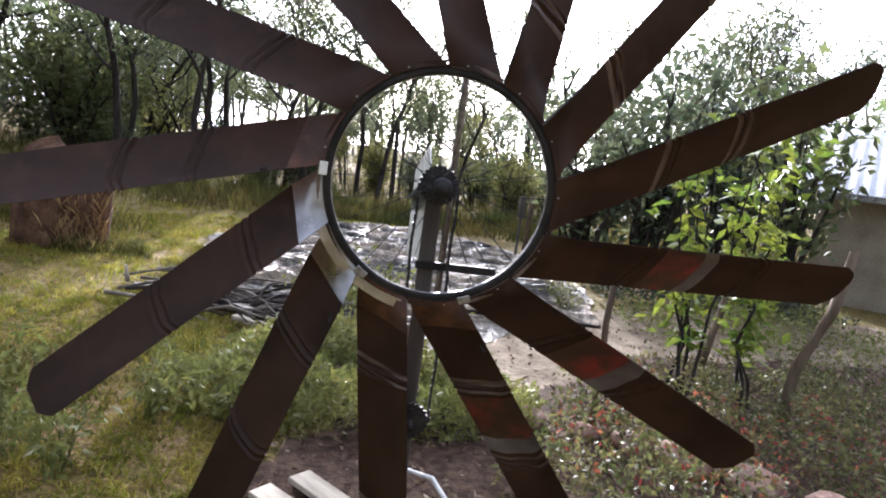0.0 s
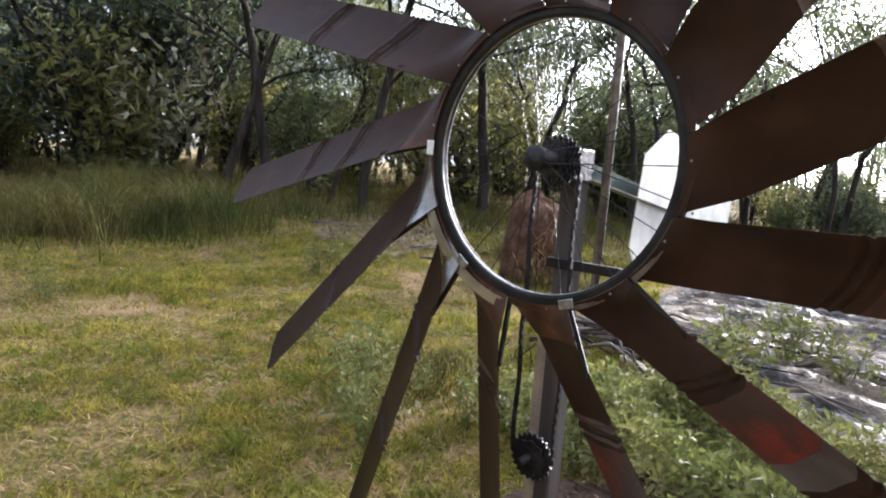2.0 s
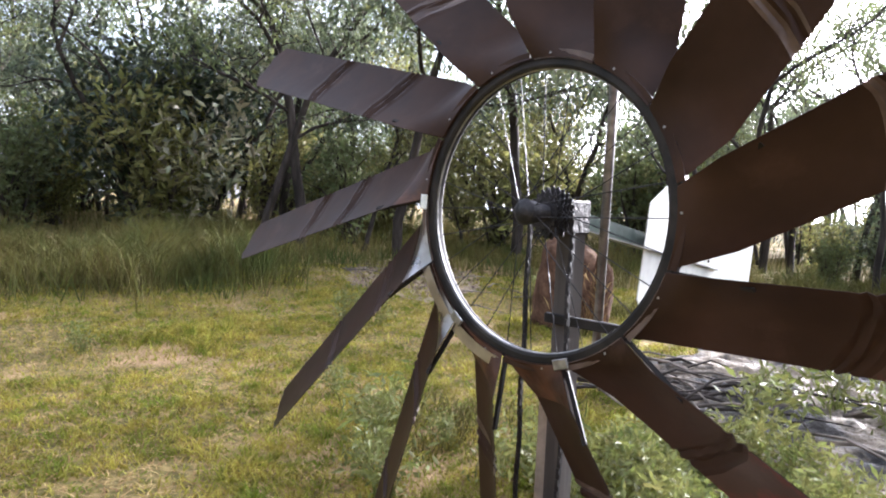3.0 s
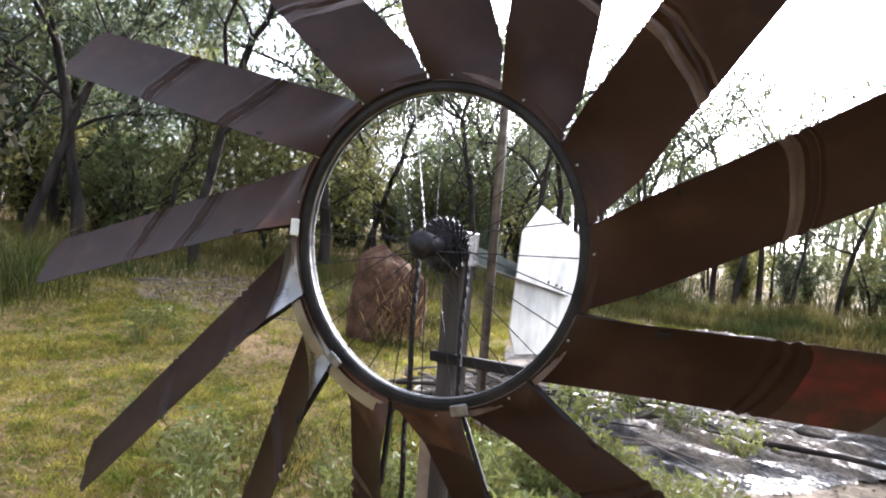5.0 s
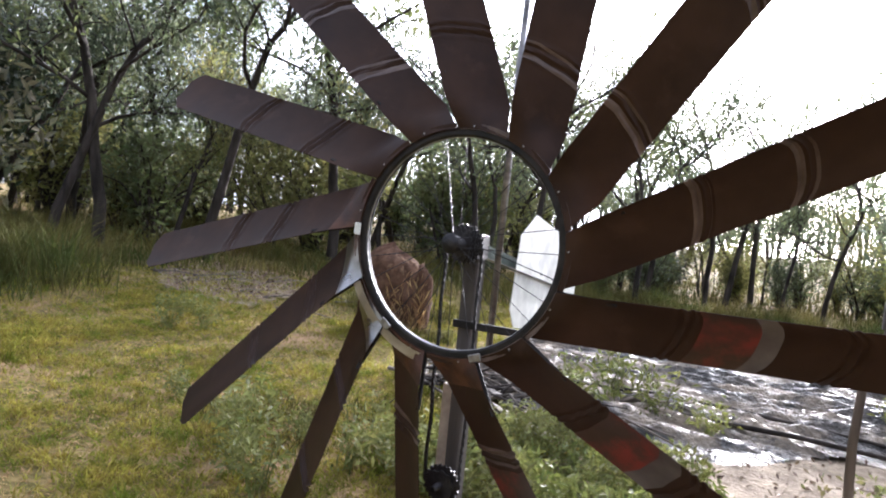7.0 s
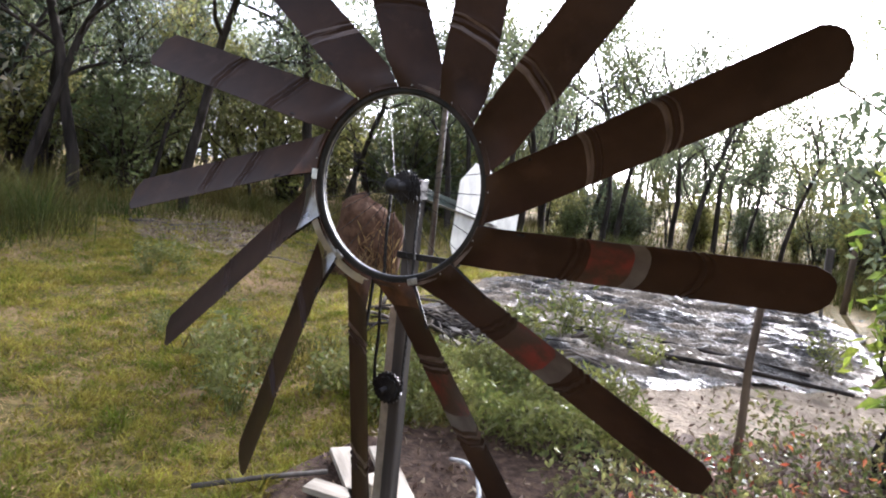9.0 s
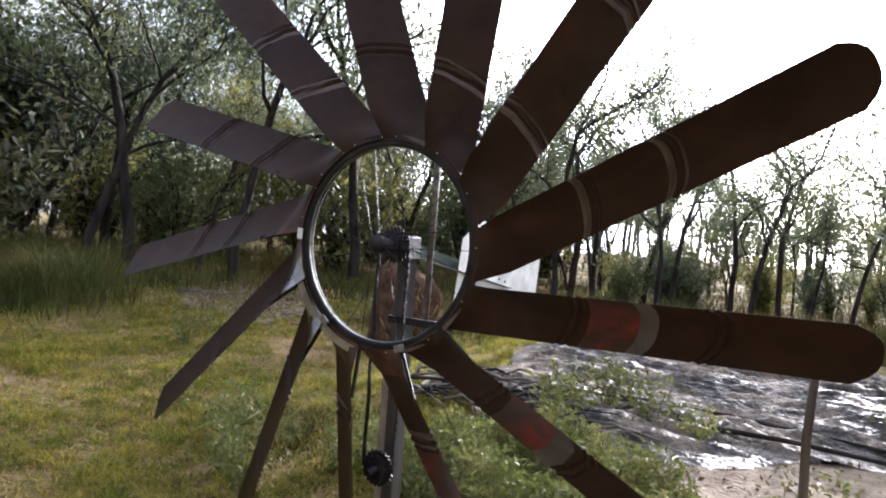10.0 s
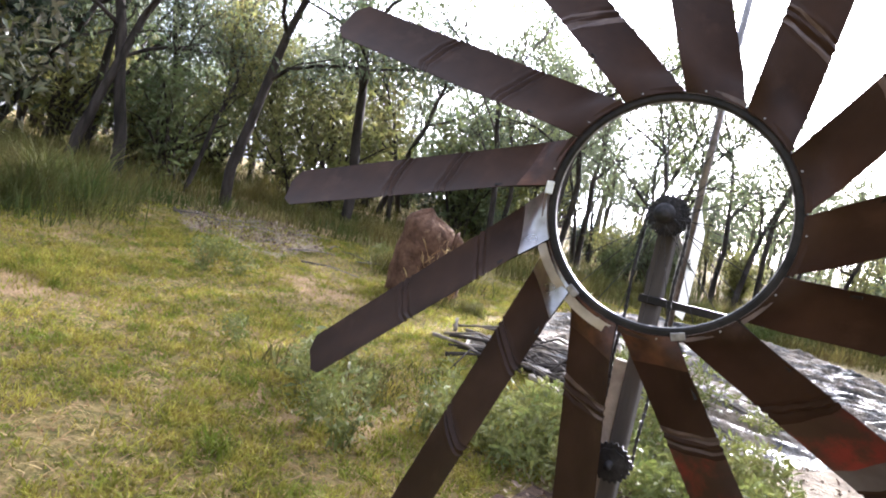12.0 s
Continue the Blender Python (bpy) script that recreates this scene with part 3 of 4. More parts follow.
vV = [(-0.0065, y, z) for y, z in outline] + [(-0.0035, y, z) for y, z in outline]
no = len(outline)
vF = [tuple(range(no)), tuple(reversed(range(no, 2 * no)))] + [(i, i + no, (i + 1) % no + no, (i + 1) % no) for i in range(no)]
vane = head_part("vane", mesh_from("vane", vV, vF, M_WHITE), label="off-white painted sheet metal tail vane", m=TAIL @ Matrix.Translation((0.016, 0, 0)))
for y, z in ((0.60, -0.01), (0.68, -0.01), (0.74, -0.012)):
    head_part("bolt", mesh_from("bolt", *tube([(-0.010, y, z), (-0.0, y, z)], [0.005, 0.005], 6), M_GREASE), parent=vane)


# ---------------------------------------------------------------- termite mound
def mound_mesh():
    V, F, n, rows = [], [], 40, 22
    for j in range(rows + 1):
        h = j / rows
        r = (0.325 + 0.025 * math.sin(h * 5)) * (1 - max(0, (h - 0.84) / 0.16) ** 2.4 * 0.9) * (1.04 - 0.04 * h)
        for i in range(n):
            w = 2 * math.pi * i / n
            q = Vector((math.cos(w) * 1.3, math.sin(w) * 1.3, h * 2.2))
            rr = r * (1 + 0.05 * noise.noise(q) + 0.08 * noise.noise(q * 3.1) + 0.03 * noise.noise(q * 8))
            V.append((rr * math.cos(w) + 0.06 * h, rr * math.sin(w), h * 0.99 + 0.05 * noise.noise(q * 2) * h - 0.06 * (1 - h) - 0.06 * h * math.cos(w)))
    for j in range(rows):
        for i in range(n):
            a, b = j * n, (j + 1) * n
            F.append((a + i, a + (i + 1) % n, b + (i + 1) % n, b + i))
    F.append(tuple(rows * n + i for i in range(n)))
    return mesh_from("termite_mound", V, F, M_MOUND, smooth=True)


MX, MY = -3.85, 4.42
mound = empty("termite_mound", MX, MY, ground_z(MX, MY))
tagged(mound, "blunt red-brown termite mound with dry straw on its side", "termite mound")
part("body", mound_mesh(), parent=mound)
lob = part("side_lobe", mesh_from("side_lobe", *(lambda m: ([tuple(v.co) for v in m.vertices], [tuple(p.vertices) for p in m.polygons]))(mound_mesh()), M_MOUND, smooth=True), parent=mound)
lob.matrix_local = pose(0.30, 0.16, 0, 0, 4, 70) @ Matrix.Diagonal((0.46, 0.46, 0.80, 1))
rg = np.random.default_rng(3)
n = 420
a = rg.uniform(-1.15, 0.8, n)
C = np.stack([0.37 * np.cos(a) + rg.normal(0, 0.05, n) + 0.06, 0.36 * np.sin(a) + rg.normal(0, 0.05, n), rg.uniform(0.0, 0.75, n) * rg.uniform(0, 1, n)], 1)
D = np.stack([rg.normal(0, 0.22, n), rg.normal(0, 0.22, n), rg.uniform(0.5, 1.2, n)], 1)
part("straw", mesh_from("straw", *leaves(C, D, 0.21, 0.005, rg, 0.25), M_STRAW), parent=mound, label="dry straw tufts")


# ---------------------------------------------------------------- trees
def tree_data(seed, height, spread_, n_leaf, leaf_len, trunk_r, bare=0.4, lean=0.08):
    r = random.Random(seed)
    g = np.random.default_rng(seed)
    V, F, tips = [], [], []

    def limb(p, d, rad, length, depth):
        steps = 5 if depth < 2 else 4
        path, radii = [p.copy()], [rad]
        q = p.copy()
        for i in range(steps):
            jit = Vector((r.gauss(0, 1), r.gauss(0, 1), r.gauss(0, 0.6))) * (0.10 if depth == 0 else 0.28)
            d = (d + jit + Vector((0, 0, 0.05 if depth else 0.0))).normalized()
            q = q + d * length / steps
            path.append(q.copy())
            radii.append(rad * (1 - (i + 1) / steps * (0.45 if depth < 3 else 0.8)))
            if depth < 3 and (depth > 0 or i / steps >= bare) and r.random() < (0.75 if depth else 0.85):
                side = Vector((r.gauss(0, 1), r.gauss(0, 1), 0)).normalized()
                nd = (d * r.uniform(0.35, 0.8) + side * r.uniform(0.5, 0.95) * spread_ + Vector((0, 0, 0.15))).normalized()
                limb(q, nd, radii[-1] * r.uniform(0.45, 0.65), length * r.uniform(0.38, 0.58), depth + 1)
            if depth >= 2:
                tips.append((q.copy(), 0.6))
        tips.append((q.copy(), 1.0))
        tube(path, radii, 7 if depth == 0 else (5 if depth == 1 else 3), V, F, caps=False)
        if depth < 2:
            for _ in range(2):
                side = Vector((r.gauss(0, 1), r.gauss(0, 1), 0)).normalized()
                limb(q, (d + side * 0.55 * spread_).normalized(), radii[-1] * 0.8, length * r.uniform(0.4, 0.55), depth + 1)

    limb(Vector((0, 0, -0.1)), Vector((r.gauss(0, lean), r.gauss(0, lean), 1)).normalized(), trunk_r, height * 0.58, 0)
    T = np.array([tuple(t[0]) for t in tips])
    pick = g.integers(0, len(T), n_leaf)
    sub = g.normal(0, 1, (len(T), 3)) * 0.10
    C = T[pick] + sub[pick] + g.normal(0, 1, (n_leaf, 3)) * np.array([0.20, 0.20, 0.17]) * (height / 7)
    D = np.stack([g.normal(0, 0.7, n_leaf), g.normal(0, 0.7, n_leaf), g.normal(-0.55, 0.5, n_leaf)], 1)
    return (V, F), leaves(C, D, leaf_len, leaf_len * 0.34, g, 0.15)


KINDS = []
for i, (h, sp, nl, ll, tr_, bare, bark, leaf) in enumerate([
        (7.5, 1.0, 3300, 0.16, 0.11, 0.3, M_BARK, M_LEAF), (8.0, 0.95, 3300, 0.16, 0.12, 0.3, M_BARK, M_LEAF2),
        (7.0, 1.1, 2800, 0.15, 0.10, 0.35, M_BARK, M_LEAF), (6.0, 1.0, 2800, 0.14, 0.08, 0.3, M_BARK, M_LEAF3),
        (8.5, 0.8, 2600, 0.15, 0.10, 0.4, M_BARK, M_LEAF), (5.0, 1.1, 2600, 0.13, 0.06, 0.2, M_BARK, M_LEAF3),
        (7.5, 1.2, 2200, 0.12, 0.11, 0.3, M_BARK, M_LEAF),
        (7.0, 1.1, 1900, 0.13, 0.09, 0.3, M_BARK, M_LEAF), (7.8, 0.9, 1700, 0.13, 0.09, 0.35, M_BARK, M_LEAF2)]):
    (tv, tf), (lv, lf) = tree_data(20 + i, h, sp, nl, ll, tr_, bare)
    KINDS.append((mesh_from("trunk", tv, tf, bark, smooth=True), mesh_from("crown", lv, lf, leaf)))


def plant_tree(kind, x, y, scale=1.0, turn=0.0, label="slender dark-barked gum tree with a thin crown"):
    e = new("tree")
    e.empty_display_size = 0.1
    e.matrix_world = pose(x, y, ground_z(x, y), 0, 0, turn) @ Matrix.Diagonal((scale, scale, scale, 1))
    part("trunk", KINDS[kind][0], parent=e)
    part("crown", KINDS[kind][1], parent=e)
    return tagged(e, label, "tree", "trees round the clearing")


trng = random.Random(11)
# trees that stand by themselves in front of the wood
for kind, x, y, s, turn in ((0, -9.6, 6.0, 1.0, 30), (3, -10.9, 6.0, 0.75, 100), (1, -10.6, 4.4, 1.0, 200), (0, -11.2, 3.8, 0.9, 77), (4, -15.8, 6.4, 1.0, 10), (1, -8.7, 8.4, 1.05, 250),
                            (7, -3.5, 13.7, 0.85, 140), (8, -2.3, 14.4, 0.8, 20), (8, -1.5, 15.6, 0.8, 310), (7, 0.15, 13.6, 0.6, 50), (6, -6.2, 14.0, 0.9, 0), (7, -4.6, 15.0, 0.9, 90)):
    plant_tree(kind, x, y, s, turn)
# the wood behind, thinner where the sun comes through
placed = [(-9.6, 6.0), (-10.6, 4.4), (-8.7, 8.4)]
tries = 0
while len(placed) < 165 and tries < 4000:
    tries += 1
    b = trng.uniform(-62, 112)
    d = trng.uniform(11.5, 34) if b < 60 else trng.uniform(14.0, 36)
    x, y = -math.sin(radians(b)) * d, math.cos(radians(b)) * d
    gap = abs(b - SUN_BEARING) < 13
    if gap and trng.random() < 0.6:
        continue
    if -62 < b < -14 and d < 15:
        continue
    if any((x - px) ** 2 + (y - py) ** 2 < 1.5 for px, py in placed):
        continue
    placed.append((x, y))
    lit = -7.5 < x < 3.0
    if lit and trng.random() < 0.1:
        continue
    kind = trng.choice([7, 8, 7, 8]) if lit or b < 20 else trng.choice([0, 1, 2, 3, 4, 4, 5, 6])
    plant_tree(kind, x, y, trng.uniform(0.8, 1.15) * (0.95 if b > 60 else 0.9 if b > 28 else 0.85), trng.uniform(0, 360))
# young trees that close the wood below the sun
for i in range(70):
    b, d = trng.uniform(-26, 34), trng.uniform(15.5, 31)
    plant_tree(trng.choice([7, 8, 4, 5]), -math.sin(radians(b)) * d, math.cos(radians(b)) * d, trng.uniform(0.36, 0.56), trng.uniform(0, 360), "young thin-stemmed gum tree in open woodland")


def bush_mesh(seed, rx, rz, n_leaf, leaf_len, leaf_w, mat, stems, bark):
    g = np.random.default_rng(seed)
    r = random.Random(seed)
    V, F, tips = [], [], []
    for _ in range(stems):
        a, o = r.uniform(0, 6.28), r.uniform(0.2, 1.0)
        p = [Vector((r.gauss(0, 0.1 * rx), r.gauss(0, 0.1 * rx), -0.05))]
        end = Vector((math.cos(a) * rx * o, math.sin(a) * rx * o, rz * r.uniform(0.55, 1.0) * (1.1 - 0.4 * o)))
        for i in range(1, 5):
            p.append(p[0].lerp(end, i / 4) + Vector((r.gauss(0, 0.05), r.gauss(0, 0.05), 0)) * rx + Vector((0, 0, 0.12 * rz * math.sin(i / 4 * 3.1))))
        tube(p, [0.03 * rz / 2, 0.025 * rz / 2, 0.018 * rz / 2, 0.012 * rz / 2, 0.004], 5, V, F, caps=False)
        tips += [tuple(q) for q in p[1:]] + [tuple(p[-1])] * 2
    T = np.array(tips)
    C = T[g.integers(0, len(T), n_leaf)] + g.normal(0, 1, (n_leaf, 3)) * np.array([0.17 * rx, 0.17 * rx, 0.12 * rz])
    C[:, 2] = np.abs(C[:, 2])
    D = g.normal(0, 1, (n_leaf, 3)) + np.array([0, 0, 0.3])
    return mesh_from("woody_frame", V, F, bark, smooth=True), mesh_from("foliage", *leaves(C, D, leaf_len, leaf_w, g, 0.1), mat)


def plant_bush(meshes, x, y, scale, turn, name, label, category, group=""):
    e = new(name)
    e.empty_display_size = 0.1
    e.matrix_world = pose(x, y, ground_z(x, y), 0, 0, turn) @ Matrix.Diagonal((scale, scale, scale, 1))
    part("woody_frame", meshes[0], parent=e)
    part("foliage", meshes[1], parent=e)
    return tagged(e, label, category, group)


SCRUB = [bush_mesh(40 + i, 0.9, 1.9, 2000, 0.13, 0.05, (M_LEAF, M_LEAF2, M_LEAF3)[i], 14, M_BARK) for i in range(3)]
for i in range(104):
    b = trng.uniform(-20, 105)
    d = trng.uniform(13.5, 27)
    if abs(b - SUN_BEARING) < 8 and d < 16:
        continue
    plant_bush(SCRUB[i % 3], -math.sin(radians(b)) * d, math.cos(radians(b)) * d, trng.uniform(0.5, 0.9) if math.sin(radians(b)) * d < 8 else trng.uniform(0.8, 1.9), trng.uniform(0, 360), "shrub", "olive green scrub bush under the gum trees", "shrub", "scrub under the trees")
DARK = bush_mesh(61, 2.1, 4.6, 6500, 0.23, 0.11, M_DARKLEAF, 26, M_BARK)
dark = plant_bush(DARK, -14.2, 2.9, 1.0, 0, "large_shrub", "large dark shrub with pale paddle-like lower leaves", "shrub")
PADDLE = bush_mesh(62, 1.9, 3.2, 900, 0.30, 0.10, M_PADDLE, 16, M_BARK)
part("paddle_leaves", PADDLE[1], parent=dark, label="pale broad leaves").matrix_local = pose(0.9, 0.2, 0.3)

# far wood all round, past counting, with unseen sky-blocking trees added behind
fr = random.Random(77)
fg = np.random.default_rng(77)
V, F, lc, ld = [], [], [], []
for i in range(560):
    b, d = fr.uniform(0, 360), fr.uniform(36, 75)
    # unseen nearer trees behind the camera, added to cut the sky's fill light
    if i >= 420:
        b, d = fr.uniform(128, 285), fr.uniform(15, 32)
    x, y, h = -math.sin(radians(b)) * d, math.cos(radians(b)) * d, fr.uniform(6, 11)
    if -14 < x < 6 and y > 0:
        h *= 0.65
    z = ground_z(x, y)
    p = [Vector((x, y, z - 0.2)), Vector((x + fr.gauss(0, 0.3), y + fr.gauss(0, 0.3), z + h * 0.5)), Vector((x + fr.gauss(0, 0.8), y + fr.gauss(0, 0.8), z + h * 0.9))]
    tube(p, [0.14, 0.10, 0.03], 4, V, F, caps=False)
    cen = [p[1] + Vector((fr.gauss(0, 1.1), fr.gauss(0, 1.1), fr.uniform(-0.5, h * 0.5))) for _ in range(9)]
    for c in cen:
        k = 34
        lc.append(np.array(tuple(c)) + fg.normal(0, 1, (k, 3)) * np.array([0.55, 0.55, 0.4]))
        ld.append(fg.normal(0, 1, (k, 3)) + np.array([0, 0, -0.4]))
far = new("far_woods_and_sky_block_trunks", mesh_from("far_woods_and_sky_block_trunks", V, F, M_BARK))
tagged(far, "distant thin dark tree trunks, plus unseen nearer ones added behind the camera to block sky", "woods", kind="stuff")
far2 = new("far_woods_and_sky_block_foliage", mesh_from("far_woods_and_sky_block_foliage", *leaves(np.concatenate(lc), np.concatenate(ld), 0.34, 0.13, fg), M_LEAF))
tagged(far2, "distant grey-green woodland foliage, plus unseen nearer crowns added behind the camera to block sky", "woods", kind="stuff")


# ---------------------------------------------------------------- shed
shed = empty("shed", 5.35, 7.4, 0, -32)
tagged(shed, "low tan shed with a grey sheet roof and dark window", "shed")
W0, W1, WH = 0.0, 6.0, 1.62
part("wall", bm_mesh("wall", box_bm(W0, 1.05, 0, 0.12, 0, WH), M_WALL), parent=shed)
part("wall", bm_mesh("wall", box_bm(1.05, 2.25, 0, 0.12, 0, 0.82), M_WALL), parent=shed)
part("wall", bm_mesh("wall", box_bm(1.05, 2.25, 0, 0.12, 1.5, WH), M_WALL), parent=shed)
part("wall", bm_mesh("wall", box_bm(2.25, W1, 0, 0.12, 0, WH), M_WALL), parent=shed)
part("wall", bm_mesh("wall", box_bm(W0, W0 + 0.12, 0.12, 4.0, 0, WH), M_WALL), parent=shed)
part("wall", bm_mesh("wall", box_bm(W1 - 0.12, W1, 0.12, 4.0, 0, WH), M_WALL), parent=shed)
part("wall", bm_mesh("wall", box_bm(W0 + 0.12, W1 - 0.12, 3.88, 4.0, 0, WH), M_WALL), parent=shed)
win = part("window", bm_mesh("window", box_bm(1.05, 2.25, 0.035, 0.05, 0.82, 1.5), M_GLASS), parent=shed)
for x0, x1, z0, z1 in ((1.03, 1.09, 0.82, 1.5), (2.21, 2.27, 0.82, 1.5), (1.09, 2.21, 0.82, 0.87), (1.09, 2.21, 1.45, 1.5), (1.62, 1.66, 0.87, 1.45)):
    part("window_frame", bm_mesh("window_frame", box_bm(x0, x1, -0.015, 0.075, z0, z1, 0.003), M_DARKFRAME), parent=win)
# corrugated roof, both slopes
V, F = [], []
nx = 160
for i in range(nx + 1):
    x = -0.3 + 6.6 * i / nx
    c = 0.012 * math.sin(i * 1.6)
    V += [(x, -0.35, WH - 0.06 + c), (x, 2.0, WH + 1.05 + c), (x, 4.35, WH - 0.06 + c)]
for i in range(nx):
    for j in range(2):
        a = i * 3 + j
        F.append((a, a + 3, a + 4, a + 1))
part("roof", mesh_from("roof", V, F, M_ROOF, smooth=True), parent=shed, label="grey corrugated sheet roof")
for x in (0.0, W1 - 0.12):
    V = [(x, 0, WH), (x, 4.0, WH), (x, 2.0, WH + 0.93), (x + 0.12, 0, WH), (x + 0.12, 4.0, WH), (x + 0.12, 2.0, WH + 0.93)]
    part("gable", mesh_from("gable", V, [(0, 1, 2), (5, 4, 3), (0, 3, 4, 1), (1, 4, 5, 2), (2, 5, 3, 0)], M_WALL), parent=shed)
part("fascia", bm_mesh("fascia", box_bm(-0.3, 6.3, -0.37, -0.345, WH - 0.14, WH - 0.05, 0.002), M_STEEL), parent=shed)


# ---------------------------------------------------------------- sticks, stakes, planks
def stick(name, path, r0, r1, mat, label, category, group="", sides=8):
    n = len(path)
    ob = part(name, tube_mesh(name, path, [r0 + (r1 - r0) * i / (n - 1) for i in range(n)], mat, sides))
    return tagged(ob, label, category, group)


stick("garden_stake", [(0.97, 1.44, -0.1), (0.985, 1.46, 0.3), (0.975, 1.49, 0.6), (0.99, 1.50, 0.92)], 0.020, 0.017, M_STAKE, "grey rough timber stake standing in the bed", "stake")
stick("garden_stake", [(2.20, 1.82, -0.1), (2.27, 1.9, 0.35), (2.44, 1.93, 0.75), (2.52, 1.97, 1.12)], 0.036, 0.030, M_STAKE, "crooked leaning grey branch stake in the bed", "stake")
stick("garden_stake", [(2.05, 2.75, -0.1), (2.16, 2.85, 0.32), (2.24, 2.9, 0.62)], 0.032, 0.028, M_STAKE, "short leaning brown stake in the bed", "stake")
stick("fence_post", [(2.6, 8.3, -0.1), (2.62, 8.3, 0.95)], 0.05, 0.045, M_STAKE, "grey wooden fence post by the scrub", "post")
stick("fence_post", [(1.4, 8.6, -0.1), (1.42, 8.62, 0.9)], 0.045, 0.04, M_STAKE, "grey wooden fence post by the scrub", "post")


def plank(x, y, z, rz, length, width, thick, label, mat=M_TIMBER):
    bm = box_bm(-width / 2, width / 2, -length / 2, length / 2, 0, thick, 0.003)
    ob = part("plank", bm_mesh("plank", bm, mat))
    ob.matrix_world = pose(x, y, z, 0, 0, rz)
    return tagged(ob, label, "plank", "planks at the foot of the post")


plank(-0.31, 0.17, 0.055, 52, 0.52, 0.10, 0.025, "short pale weathered plank lying on mulch")
plank(-0.21, 0.30, 0.055, 49, 0.50, 0.10, 0.025, "short pale weathered plank lying on mulch")
plank(-0.24, 0.02, 0.055, 100, 0.30, 0.09, 0.025, "short pale weathered plank lying on mulch")
plank(-0.14, 0.10, 0.083, -20, 0.09, 0.09, 0.06, "small pale timber offcut beside the post")
plank(-1.35, 2.72, 0.06, 55, 0.8, 0.07, 0.03, "loose grey plank along the plastic sheet", M_POST)
plank(-0.95, 2.3, 0.05, 63, 0.9, 0.06, 0.03, "loose pale plank along the plastic sheet")
stick("pipe", [(-0.75, -0.28, 0.035), (-0.58, -0.05, 0.05), (-0.42, 0.14, 0.06)], 0.011, 0.011, M_POST, "grey plastic pipe lying on the grass edge", "pipe")
stick("bent_pipe", [(-0.10, 0.62, 0.06), (0.02, 0.52, 0.12), (0.12, 0.46, 0.13), (0.19, 0.36, 0.09), (0.21, 0.25, 0.03)], 0.010, 0.010, M_PIPE, "bent pale pipe looping over the mulch", "pipe")

# open pale frame lying by the sheet
fr_e = empty("pallet_frame", -1.98, 2.98, 0.05, 24)
tagged(fr_e, "small pale open timber frame lying on the grass", "frame")
for x0, x1, y0, y1 in ((-0.2, 0.2, -0.13, -0.10), (-0.2, 0.2, 0.10, 0.13), (-0.2, -0.17, -0.10, 0.10), (0.17, 0.2, -0.10, 0.10)):
    part("slat", bm_mesh("slat", box_bm(x0, x1, y0, y1, -0.02, 0.015, 0.002), M_TIMBER), parent=fr_e)

srng = random.Random(8)
for i in range(26):
    x, y = srng.uniform(-2.5, -0.5), srng.uniform(2.5, 3.6)
    a, l = srng.gauss(0.1, 0.5), srng.uniform(0.25, 1.1)
    stick("fallen_branch", [(x, y, 0.09), (x + l * 0.5 * math.cos(a), y + l * 0.5 * math.sin(a) + srng.gauss(0, 0.03), 0.11 + srng.uniform(0, 0.05)), (x + l * math.cos(a), y + l * math.sin(a), 0.08)], srng.uniform(0.008, 0.022), 0.006, M_PALEBARK if i % 3 else M_BARK, "dry fallen branch lying on the plastic sheet", "branch", "branches on the sheet", 6)
for i in range(34):
    x, y = srng.gauss(-1.75, 0.35), srng.gauss(2.85, 0.22)
    a, l, h = srng.gauss(0.15, 0.7), srng.uniform(0.3, 0.9), srng.uniform(0.09, 0.2)
    stick("fallen_branch", [(x, y, 0.07), (x + l * 0.5 * math.cos(a), y + l * 0.5 * math.sin(a) + srng.gauss(0, 0.04), h), (x + l * math.cos(a), y + l * math.sin(a), h * srng.uniform(0.5, 1.2))], srng.uniform(0.007, 0.02), 0.004, M_BARK if i % 4 else M_PALEBARK, "dry dark branch in a low brush pile", "branch", "branches on the sheet", 6)
for i, (x, y, l, a) in enumerate(((-0.7, 3.75, 1.9, 0.05), (-0.2, 3.3, 1.7, 0.12))):
    stick("log", [(x, y, 0.10), (x + l * 0.5 * math.cos(a), y + l * 0.5 * math.sin(a), 0.12), (x + l * math.cos(a), y + l * math.sin(a), 0.09)], 0.022, 0.014, M_BARK, "thin dark log weighing down the plastic sheet", "log", "logs on the sheet")


def stone(x, y, r, seed):
    bm = bmesh.new()
    bmesh.ops.create_icosphere(bm, subdivisions=3, radius=r)
    for v in bm.verts:
        q = v.co / r
        v.co *= 1 + 0.28 * noise.noise(q * 1.1 + Vector((seed, 0, 0))) + 0.10 * noise.noise(q * 3 + Vector((seed, 4, 0)))
        v.co.z *= 0.6
    ob = part("stone", bm_mesh("stone", bm, M_ROCK))
    ob.matrix_world = pose(x, y, ground_z(x, y) + 0.03 + r * 0.25, 0, 0, seed * 40)
    return tagged(ob, "weathered reddish edging stone in the garden bed", "stone", "edging stones")


for i, (x, y, r) in enumerate(((1.38, 1.08, 0.15), (1.12, 1.20, 0.10), (1.62, 0.92, 0.13), (0.9, 1.28, 0.08), (1.9, 0.75, 0.12), (0.62, 1.38, 0.09))):
    stone(x, y, r, i + 1)


